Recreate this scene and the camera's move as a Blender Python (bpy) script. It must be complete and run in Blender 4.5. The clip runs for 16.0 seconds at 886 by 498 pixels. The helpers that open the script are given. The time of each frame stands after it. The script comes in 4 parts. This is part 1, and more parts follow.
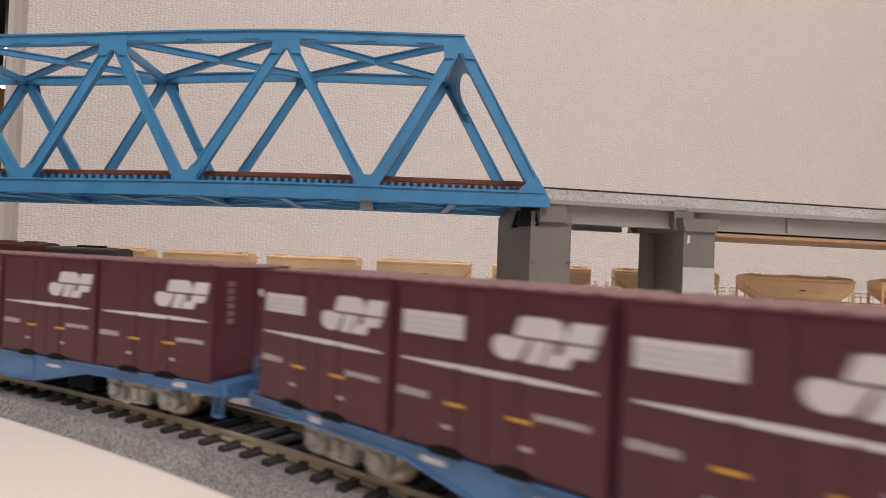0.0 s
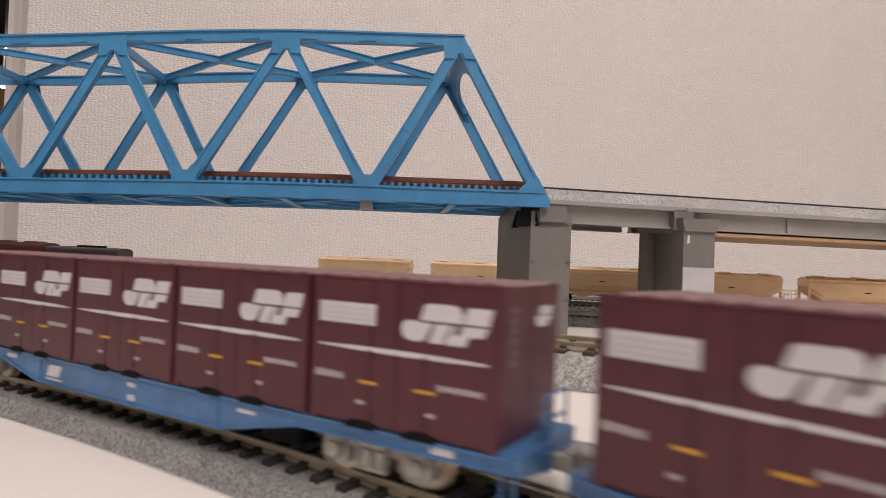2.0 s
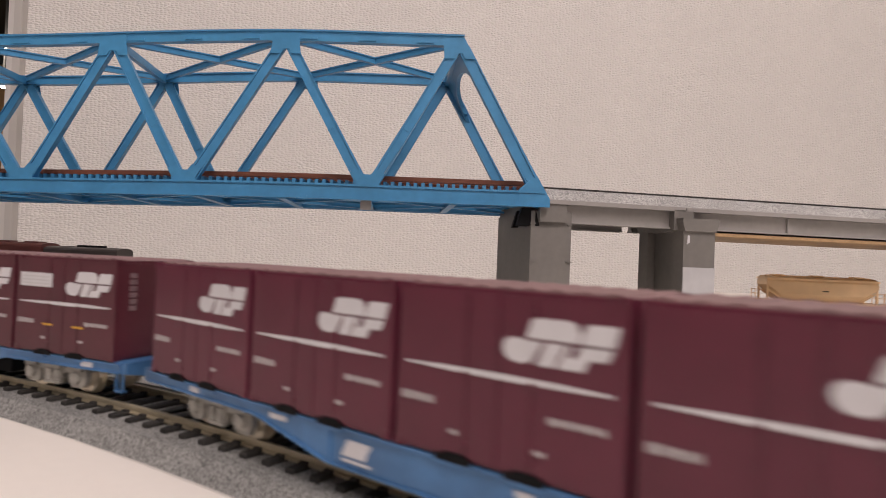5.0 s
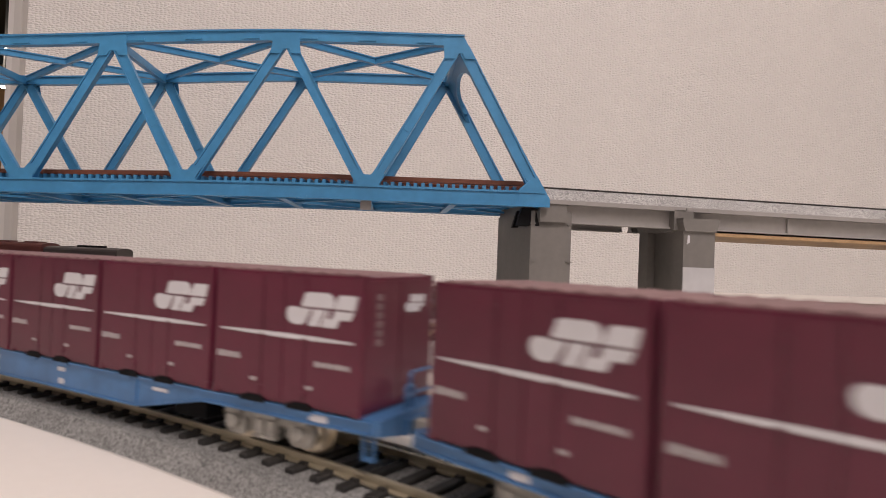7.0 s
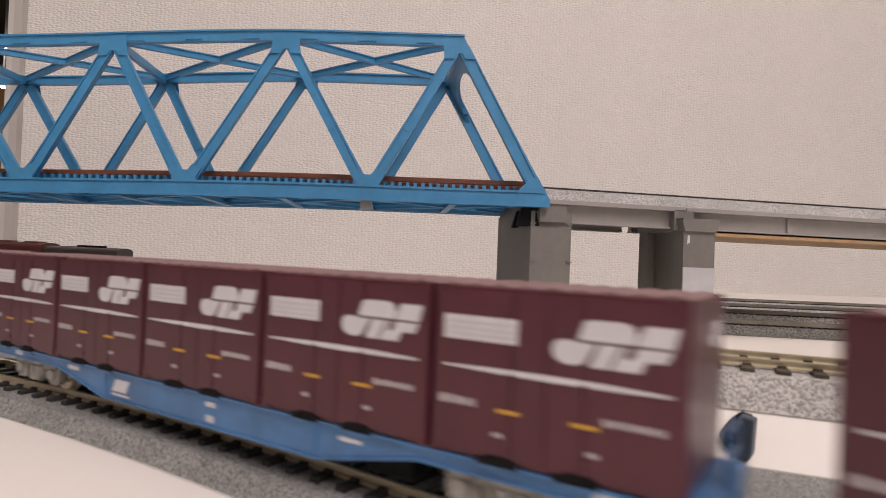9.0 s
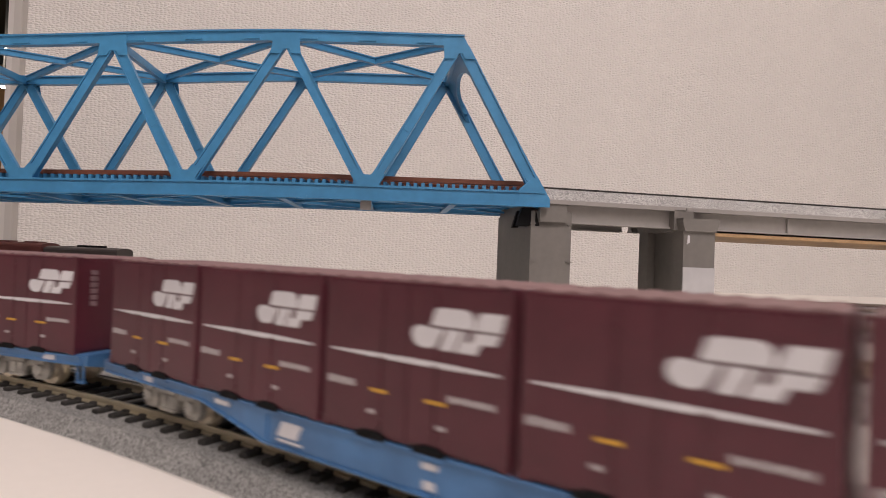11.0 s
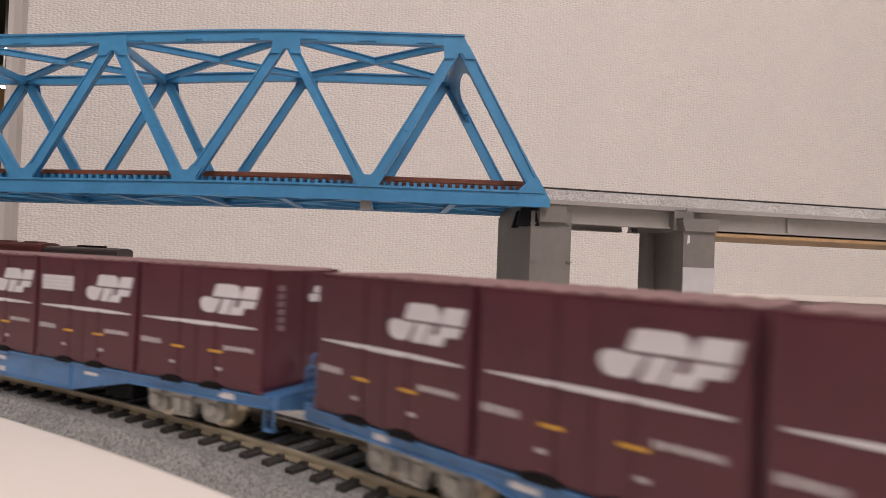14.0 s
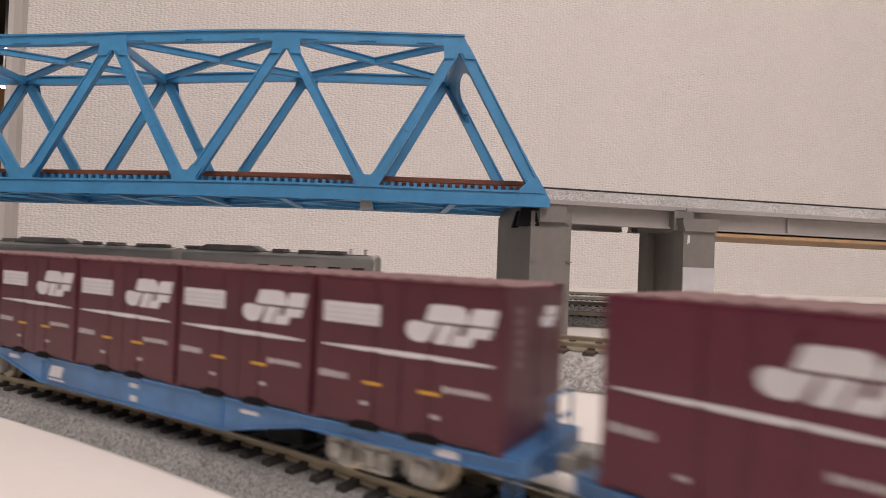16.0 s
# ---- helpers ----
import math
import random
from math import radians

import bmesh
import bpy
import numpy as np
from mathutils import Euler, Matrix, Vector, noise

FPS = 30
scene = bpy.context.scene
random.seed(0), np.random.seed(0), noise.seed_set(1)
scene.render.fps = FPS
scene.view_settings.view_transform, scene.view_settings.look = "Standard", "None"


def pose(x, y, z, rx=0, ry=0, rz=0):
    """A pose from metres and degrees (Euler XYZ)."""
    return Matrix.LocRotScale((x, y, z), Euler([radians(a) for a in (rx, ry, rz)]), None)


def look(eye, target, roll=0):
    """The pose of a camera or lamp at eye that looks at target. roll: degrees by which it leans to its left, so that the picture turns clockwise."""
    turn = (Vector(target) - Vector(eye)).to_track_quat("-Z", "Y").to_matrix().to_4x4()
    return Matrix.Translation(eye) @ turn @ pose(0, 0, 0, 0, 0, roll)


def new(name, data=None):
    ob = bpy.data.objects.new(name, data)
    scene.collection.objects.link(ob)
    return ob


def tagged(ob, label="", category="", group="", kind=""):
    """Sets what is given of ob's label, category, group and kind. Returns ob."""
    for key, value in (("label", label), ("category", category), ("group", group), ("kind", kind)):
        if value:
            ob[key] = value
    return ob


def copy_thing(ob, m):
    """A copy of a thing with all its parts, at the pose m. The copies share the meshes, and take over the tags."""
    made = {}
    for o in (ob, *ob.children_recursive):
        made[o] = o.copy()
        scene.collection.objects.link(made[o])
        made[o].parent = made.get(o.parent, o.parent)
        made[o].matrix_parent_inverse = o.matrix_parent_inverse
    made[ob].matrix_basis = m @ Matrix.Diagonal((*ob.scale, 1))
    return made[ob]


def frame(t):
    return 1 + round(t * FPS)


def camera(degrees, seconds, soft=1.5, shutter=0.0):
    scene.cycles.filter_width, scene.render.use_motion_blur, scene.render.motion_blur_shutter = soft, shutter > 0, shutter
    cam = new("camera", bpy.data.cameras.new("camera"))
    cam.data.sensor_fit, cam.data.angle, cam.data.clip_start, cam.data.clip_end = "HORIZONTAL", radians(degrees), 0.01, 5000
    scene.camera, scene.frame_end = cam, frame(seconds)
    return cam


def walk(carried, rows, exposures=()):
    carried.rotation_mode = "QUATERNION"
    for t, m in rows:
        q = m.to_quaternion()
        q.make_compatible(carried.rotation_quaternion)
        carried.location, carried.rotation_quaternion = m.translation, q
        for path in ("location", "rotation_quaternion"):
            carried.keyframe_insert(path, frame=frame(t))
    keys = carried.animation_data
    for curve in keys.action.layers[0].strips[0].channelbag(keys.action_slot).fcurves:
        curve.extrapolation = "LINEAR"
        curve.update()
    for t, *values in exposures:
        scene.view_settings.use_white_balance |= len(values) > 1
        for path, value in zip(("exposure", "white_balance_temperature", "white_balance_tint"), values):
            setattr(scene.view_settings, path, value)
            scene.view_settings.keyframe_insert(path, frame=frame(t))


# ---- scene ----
cam = camera(71.56, 16.0, soft=0.8, shutter=0.3)
cam.data.dof.use_dof, cam.data.dof.focus_distance, cam.data.dof.aperture_fstop = True, 0.54, 26.0
EYE_Z = 0.0608
cam_pose = pose(0, 0, EYE_Z, 90.663, 0, 0) @ pose(0, 0, 0, 0, 0, 2.32)
walk(cam, [(0.0, cam_pose), (16.0, cam_pose)], exposures=[(0.0, 0.0), (16.0, 0.0)])

# ---- light: ceiling lamps of the exhibition room ----
world = bpy.data.worlds.new("room_world")
scene.world = world
world.use_nodes = True
world.node_tree.nodes["Background"].inputs[0].default_value = (0.9, 0.85, 0.8, 1)
world.node_tree.nodes["Background"].inputs[1].default_value = 0.008


def lamp(name, x, y, z, sx, sy, watts, colour=(1.0, 0.868, 0.855)):
    data = bpy.data.lights.new(name, "AREA")
    data.shape, data.size, data.size_y, data.energy, data.color = "RECTANGLE", sx, sy, watts, colour
    ob = new(name, data)
    ob.matrix_world = look((x, y, z), (x, y, z - 1))
    return ob


CEILING = 1.75
for bx, bz in ((-1.594, 0.732), (-1.600, 0.610)):
    bulb_data = bpy.data.lights.new("bulb_lamp", "POINT")
    bulb_data.energy, bulb_data.color, bulb_data.shadow_soft_size = 5.0, (1.0, 0.84, 0.66), 0.02
    new("bulb_lamp", bulb_data).location = (bx, 2.2 - 0.05, bz)
LAMPS = [(0.55, -0.85, 1.2, 0.6), (0.5, -1.8, 1.2, 0.5), (-1.1, -0.9, 1.2, 0.5), (0.35, 0.25, 1.2, 0.4)]
for (lx, ly, sx, sy), watts in zip(LAMPS, (30, 19.5, 3, 4.5)):
    lamp("ceiling_lamp", lx, ly, CEILING - 0.035, sx, sy, watts)


# ---- materials ----
def material(name, colour, rough=0.6, metal=0.0, grain=0.0, grain_scale=300.0, stain=0.0, stain_scale=12.0,
             bump=0.0, bump_scale=800.0, emit=0.0, spec=0.5, rand=0.0):
    m = bpy.data.materials.new(name)
    m.use_nodes = True
    nt = m.node_tree
    b = nt.nodes["Principled BSDF"]
    b.inputs["Base Color"].default_value = (*colour, 1)
    b.inputs["Roughness"].default_value = rough
    b.inputs["Metallic"].default_value = metal
    b.inputs["Specular IOR Level"].default_value = spec
    tc = nt.nodes.new("ShaderNodeTexCoord")
    if grain or stain or rand:
        base = nt.nodes.new("ShaderNodeRGB")
        base.outputs[0].default_value = (*colour, 1)
        last = base.outputs[0]
        for amount, scale, detail in ((stain, stain_scale, 4), (grain, grain_scale, 3)):
            if not amount:
                continue
            n = nt.nodes.new("ShaderNodeTexNoise")
            n.inputs["Scale"].default_value, n.inputs["Detail"].default_value = scale, detail
            nt.links.new(tc.outputs["Object"], n.inputs["Vector"])
            r = nt.nodes.new("ShaderNodeMapRange")
            r.inputs[1].default_value, r.inputs[2].default_value = 0.3, 0.7
            r.inputs[3].default_value, r.inputs[4].default_value = 1 - amount, 1 + amount
            nt.links.new(n.outputs["Fac"], r.inputs[0])
            mul = nt.nodes.new("ShaderNodeVectorMath")
            mul.operation = "SCALE"
            nt.links.new(last, mul.inputs[0])
            nt.links.new(r.outputs[0], mul.inputs["Scale"])
            last = mul.outputs[0]
        if rand:
            oi = nt.nodes.new("ShaderNodeObjectInfo")
            r = nt.nodes.new("ShaderNodeMapRange")
            r.inputs[3].default_value, r.inputs[4].default_value = 1 - rand, 1 + rand
            nt.links.new(oi.outputs["Random"], r.inputs[0])
            mul = nt.nodes.new("ShaderNodeVectorMath")
            mul.operation = "SCALE"
            nt.links.new(last, mul.inputs[0])
            nt.links.new(r.outputs[0], mul.inputs["Scale"])
            last = mul.outputs[0]
        nt.links.new(last, b.inputs["Base Color"])
    if bump:
        n = nt.nodes.new("ShaderNodeTexNoise")
        n.inputs["Scale"].default_value, n.inputs["Detail"].default_value = bump_scale, 3
        nt.links.new(tc.outputs["Object"], n.inputs["Vector"])
        bn = nt.nodes.new("ShaderNodeBump")
        bn.inputs["Strength"].default_value, bn.inputs["Distance"].default_value = 1.0, bump
        nt.links.new(n.outputs["Fac"], bn.inputs["Height"])
        nt.links.new(bn.outputs[0], b.inputs["Normal"])
    if emit:
        b.inputs["Emission Color"].default_value = (*colour, 1)
        b.inputs["Emission Strength"].default_value = emit
    return m


def ballast_material(name, light, dark, scale):
    """Speckled stone chips: one tone for each chip, joints deeper."""
    m = bpy.data.materials.new(name)
    m.use_nodes = True
    nt = m.node_tree
    b = nt.nodes["Principled BSDF"]
    b.inputs["Roughness"].default_value = 0.9
    tc = nt.nodes.new("ShaderNodeTexCoord")
    v = nt.nodes.new("ShaderNodeTexVoronoi")
    v.inputs["Scale"].default_value = scale
    nt.links.new(tc.outputs["Object"], v.inputs["Vector"])
    sep = nt.nodes.new("ShaderNodeSeparateColor")
    nt.links.new(v.outputs["Color"], sep.inputs[0])
    ramp = nt.nodes.new("ShaderNodeValToRGB")
    ramp.color_ramp.elements[0].color, ramp.color_ramp.elements[1].color = (*dark, 1), (*light, 1)
    ramp.color_ramp.elements[0].position, ramp.color_ramp.elements[1].position = 0.1, 0.8
    nt.links.new(sep.outputs[0], ramp.inputs[0])
    n = nt.nodes.new("ShaderNodeTexNoise")
    n.inputs["Scale"].default_value = 30
    nt.links.new(tc.outputs["Object"], n.inputs["Vector"])
    r = nt.nodes.new("ShaderNodeMapRange")
    r.inputs[1].default_value, r.inputs[2].default_value = 0.3, 0.7
    r.inputs[3].default_value, r.inputs[4].default_value = 0.85, 1.12
    nt.links.new(n.outputs["Fac"], r.inputs[0])
    mul = nt.nodes.new("ShaderNodeVectorMath")
    mul.operation = "SCALE"
    nt.links.new(ramp.outputs[0], mul.inputs[0])
    nt.links.new(r.outputs[0], mul.inputs["Scale"])
    nt.links.new(mul.outputs[0], b.inputs["Base Color"])
    bn = nt.nodes.new("ShaderNodeBump")
    bn.inputs["Strength"].default_value, bn.inputs["Distance"].default_value = 0.8, 0.00035
    bn.invert = True
    nt.links.new(v.outputs["Distance"], bn.inputs["Height"])
    nt.links.new(bn.outputs[0], b.inputs["Normal"])
    return m


def wallpaper_material():
    """Embossed vinyl wallpaper: uneven rows of short raised dashes."""
    m = bpy.data.materials.new("embossed_wallpaper")
    m.use_nodes = True
    nt = m.node_tree
    b = nt.nodes["Principled BSDF"]
    b.inputs["Roughness"].default_value = 0.55
    tc = nt.nodes.new("ShaderNodeTexCoord")
    warp = nt.nodes.new("ShaderNodeTexNoise")
    warp.inputs["Scale"].default_value = 90
    nt.links.new(tc.outputs["Object"], warp.inputs["Vector"])
    add = nt.nodes.new("ShaderNodeVectorMath")
    add.operation = "MULTIPLY_ADD"
    add.inputs[1].default_value = (0.003, 0.003, 0.0012)
    nt.links.new(warp.outputs["Color"], add.inputs[0])
    nt.links.new(tc.outputs["Object"], add.inputs[2])
    mp = nt.nodes.new("ShaderNodeMapping")
    mp.inputs["Scale"].default_value = (200, 200, 370)
    nt.links.new(add.outputs[0], mp.inputs["Vector"])
    v = nt.nodes.new("ShaderNodeTexVoronoi")
    v.inputs["Scale"].default_value, v.inputs["Randomness"].default_value = 1.0, 0.55
    nt.links.new(mp.outputs[0], v.inputs["Vector"])
    bn = nt.nodes.new("ShaderNodeBump")
    bn.inputs["Strength"].default_value, bn.inputs["Distance"].default_value = 1.0, 0.0015
    bn.invert = True
    nt.links.new(v.outputs["Distance"], bn.inputs["Height"])
    nt.links.new(bn.outputs[0], b.inputs["Normal"])
    n = nt.nodes.new("ShaderNodeTexNoise")
    n.inputs["Scale"].default_value = 5
    nt.links.new(tc.outputs["Object"], n.inputs["Vector"])
    mix = nt.nodes.new("ShaderNodeMix")
    mix.data_type = "RGBA"
    mix.inputs[6].default_value, mix.inputs[7].default_value = (0.70, 0.68, 0.655, 1), (0.76, 0.735, 0.70, 1)
    nt.links.new(n.outputs["Fac"], mix.inputs[0])
    nt.links.new(mix.outputs[2], b.inputs["Base Color"])
    return m


MAROON = material("maroon_paint", (0.078, 0.0150, 0.0250), 0.33, grain=0.06, stain=0.10, stain_scale=60, bump=0.00004, rand=0.07)
PURPLE = material("wine_red_paint", (0.102, 0.0130, 0.032), 0.33, grain=0.05, stain=0.08, stain_scale=60, bump=0.00004, rand=0.06)
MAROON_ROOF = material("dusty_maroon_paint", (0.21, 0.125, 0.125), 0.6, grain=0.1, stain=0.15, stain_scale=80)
PRINT = material("white_print", (0.60, 0.595, 0.615), 0.5, stain=0.06, stain_scale=200)
BAR = material("grey_print", (0.40, 0.365, 0.37), 0.5, stain=0.25, stain_scale=900)
PALE = material("faded_print", (0.52, 0.51, 0.52), 0.5, stain=0.15)
FAINT = material("rubbed_print", (0.20, 0.13, 0.14), 0.5, stain=0.3, stain_scale=700)
YELLOW = material("yellow_print", (0.60, 0.33, 0.04), 0.5, grain=0.05)
BLACK = material("black_plastic", (0.008, 0.008, 0.009), 0.75, grain=0.2, spec=0.15)
WAGON_BLUE = material("wagon_blue_paint", (0.056, 0.158, 0.335), 0.34, grain=0.06, stain=0.24, stain_scale=90, bump=0.00004)
BOGIE = material("grey_bogie_plastic", (0.36, 0.345, 0.31), 0.65, grain=0.2, stain=0.35, stain_scale=200, bump=0.0001)
WHEEL = material("nickel_wheel", (0.74, 0.66, 0.52), 0.32, metal=0.7, grain=0.1)
RAIL = material("nickel_silver_rail", (0.56, 0.50, 0.37), 0.42, metal=0.7, stain=0.2, stain_scale=60)
RAIL_BROWN = material("brown_rail", (0.15, 0.05, 0.028), 0.5, metal=0.2, stain=0.25, stain_scale=60)
SLEEPER = material("dark_sleeper", (0.022, 0.020, 0.018), 0.6, grain=0.2, stain=0.2, stain_scale=90, rand=0.25)
SLEEPER_WORN = material("dusty_brown_sleeper", (0.055, 0.042, 0.030), 0.7, grain=0.25, stain=0.35, stain_scale=120, rand=0.3)
BALLAST = ballast_material("grey_ballast", (0.35, 0.35, 0.335), (0.12, 0.12, 0.117), 2500)
BALLAST_LIGHT = ballast_material("light_granite_ballast", (0.54, 0.535, 0.52), (0.25, 0.25, 0.245), 2200)
BALLAST_MID = ballast_material("greyish_granite_ballast", (0.46, 0.45, 0.425), (0.21, 0.205, 0.195), 1300)
# grey ballast darkened in its colour to stand for the viaduct deck's shade
BALLAST_SHADED = ballast_material("dark_grey_ballast", (0.20, 0.195, 0.18), (0.075, 0.073, 0.068), 1600)
RAIL_DULL = material("dull_grey_rail", (0.24, 0.22, 0.18), 0.5, metal=0.5, stain=0.25, stain_scale=60)
BALLAST_FINE = ballast_material("fine_grey_ballast", (0.50, 0.50, 0.49), (0.20, 0.20, 0.20), 1400)
BOARD = material("white_board", (0.79, 0.755, 0.70), 0.5, grain=0.01, stain=0.03, stain_scale=8)
WALLPAPER = wallpaper_material()
ALU = material("grey_trim", (0.52, 0.50, 0.48), 0.4, metal=0.3, stain=0.05)
PILLAR = material("pale_grey_pillar", (0.60, 0.58, 0.56), 0.6, stain=0.04)
BRIDGE = material("bridge_blue_paint", (0.056, 0.250, 0.475), 0.38, grain=0.05, stain=0.09, stain_scale=60, bump=0.00005)
CONCRETE = material("grey_concrete_plastic", (0.175, 0.165, 0.152), 0.6, grain=0.05, stain=0.08, stain_scale=40)
CONCRETE_L = material("pale_grey_girder_plastic", (0.31, 0.295, 0.28), 0.55, grain=0.04, stain=0.08, stain_scale=40)
CLAY = material("worn_light_grey_patch", (0.46, 0.46, 0.47), 0.6, stain=0.08, stain_scale=80)
WOOD = material("pale_wood", (0.42, 0.27, 0.14), 0.6, grain=0.12, stain=0.2, stain_scale=50)
HOPPER = material("cream_yellow_paint", (0.98, 0.70, 0.40), 0.45, stain=0.06, stain_scale=90, rand=0.04)
LOCO = material("dark_brown_loco_paint", (0.060, 0.048, 0.044), 0.4, stain=0.15, stain_scale=90)
LOCO_ROOF = material("maroon_loco_roof", (0.12, 0.035, 0.03), 0.45, stain=0.15, stain_scale=90)
SILVER = material("brushed_steel_body", (0.46, 0.455, 0.43), 0.30, metal=0.45, stain=0.1, stain_scale=60)
RIM = material("bright_steel_rim", (0.70, 0.70, 0.67), 0.22, metal=0.8, stain=0.05)
ROOF_GREY = material("dark_roof_grey", (0.16, 0.16, 0.15), 0.5, stain=0.2, stain_scale=120)
GLASS_DARK = material("dark_glazing", (0.015, 0.017, 0.02), 0.08)
PLASTER = material("white_plaster", (0.74, 0.72, 0.69), 0.8, stain=0.04)
FLOORING = material("grey_carpet", (0.14, 0.13, 0.125), 0.9, grain=0.2)
TAN = material("tan_wood_panel", (0.55, 0.33, 0.16), 0.5, grain=0.1, stain=0.15)
DARKCEIL = material("dark_ceiling_paint", (0.03, 0.028, 0.026), 0.8, grain=0.1)
SLATE = material("slate_blue_plastic", (0.045, 0.065, 0.090), 0.4, stain=0.1)
BEIGE = material("beige_plastic", (0.36, 0.31, 0.27), 0.55, stain=0.1, stain_scale=90)
GLOW = material("lamp_glow", (1.0, 0.93, 0.82), 0.5, emit=6.0)


# ---- mesh helpers ----
def box(bm, c, s, rot=None):
    m = Matrix.Translation(c) @ (rot or Matrix()) @ Matrix.Diagonal((*s, 1))
    return bmesh.ops.create_cube(bm, size=1.0, matrix=m)["verts"]


def bevel(bm, w, seg=1):
    bmesh.ops.bevel(bm, geom=list(bm.edges), offset=w, segments=seg, profile=0.7, affect="EDGES", clamp_overlap=True)


def cyl(bm, c, r, depth, axis="Z", seg=16, r2=None):
    rot = {"Z": Matrix(), "X": Matrix.Rotation(radians(90), 4, "Y"), "Y": Matrix.Rotation(radians(90), 4, "X")}[axis]
    bmesh.ops.create_cone(bm, cap_ends=True, segments=seg, radius1=r, radius2=r if r2 is None else r2, depth=depth,
                          matrix=Matrix.Translation(c) @ rot)


def prism(bm, pts, place, depth):
    """Extrude the polygon pts (u, v) to both sides by depth / 2; place maps (u, v, w) to a point."""
    a = [bm.verts.new(place(u, v, -depth / 2)) for u, v in pts]
    b = [bm.verts.new(place(u, v, depth / 2)) for u, v in pts]
    n = len(pts)
    bm.faces.new(a[::-1])
    bm.faces.new(b)
    for i in range(n):
        j = (i + 1) % n
        bm.faces.new((a[i], a[j], b[j], b[i]))


def beam(bm, p, q, w, h, up=(0, 0, 1)):
    """A bar of width w and height h from p to q."""
    p, q = Vector(p), Vector(q)
    d = (q - p)
    n = d.normalized()
    side = n.cross(Vector(up)).normalized()
    top = side.cross(n)
    m = Matrix((side, n, top)).transposed().to_4x4()
    box(bm, (p + q) / 2, (w, d.length, h), m)


def mesh(name, bm, mat):
    bmesh.ops.recalc_face_normals(bm, faces=list(bm.faces))
    me = bpy.data.meshes.new(name)
    bm.to_mesh(me)
    bm.free()
    me.materials.append(mat)
    return me


def part(name, bm, mat, parent, label=""):
    ob = new(name, mesh(name, bm, mat))
    ob.parent = parent
    return tagged(ob, label)


def thing(name, bm, mat, label="", category="", group="", kind=""):
    return tagged(new(name, mesh(name, bm, mat)), label, category, group, kind)


def empty(name, label="", category="", group="", kind=""):
    return tagged(new(name), label, category, group, kind)


# ---- the plan ----
LOOP = Vector((-0.5751, -0.6448))       # centre of the front track's loop
R = 0.9717                              # its radius
RAIL_Z = 0.0115                         # rail head of the front track
BASE = 0.021                            # top of the raised board behind it
TURN = -31.818                          # heading of the track where the angle is 0


def on_loop(angle, r, z=0.0):
    """A point of the loop: angle in radians from the reference, clockwise."""
    a = radians(TURN) - angle
    return Vector((LOOP.x - r * math.sin(a), LOOP.y + r * math.cos(a), z))


def ring(bm, profile, a0, a1, n, closed=False):
    """Sweep a profile of (radius, z) along the loop."""
    rows = []
    steps = n if closed else n + 1
    for i in range(steps):
        ang = a0 + (a1 - a0) * i / n
        rows.append([bm.verts.new(on_loop(ang, r, z)) for r, z in profile])
    k = len(profile)
    for i in range(n):
        a, b = rows[i], rows[(i + 1) % steps]
        for j in range(k):
            bm.faces.new((a[j], a[(j + 1) % k], b[(j + 1) % k], b[j]))
    if not closed:
        bm.faces.new(rows[0])
        bm.faces.new(rows[-1][::-1])


def rail_profile(r, top, h, head, foot):
    return [(r - foot, top - h), (r + foot, top - h), (r + foot, top - h * 0.8), (r + head * 0.45, top - h * 0.7),
            (r + head * 0.45, top - h * 0.35), (r + head, top - h * 0.28), (r + head, top), (r - head, top),
            (r - head, top - h * 0.28), (r - head * 0.45, top - h * 0.35), (r - head * 0.45, top - h * 0.7), (r - foot, top - h * 0.8)]


EDGE_DIR = Vector((0.9253, -0.3794))    # way of the raised board's front edge
HOP_RISE = 0.0030                       # extra height of the hopper cars' board


def edge_y(x):
    return 0.2073 - 0.41 * (x + 0.0034)


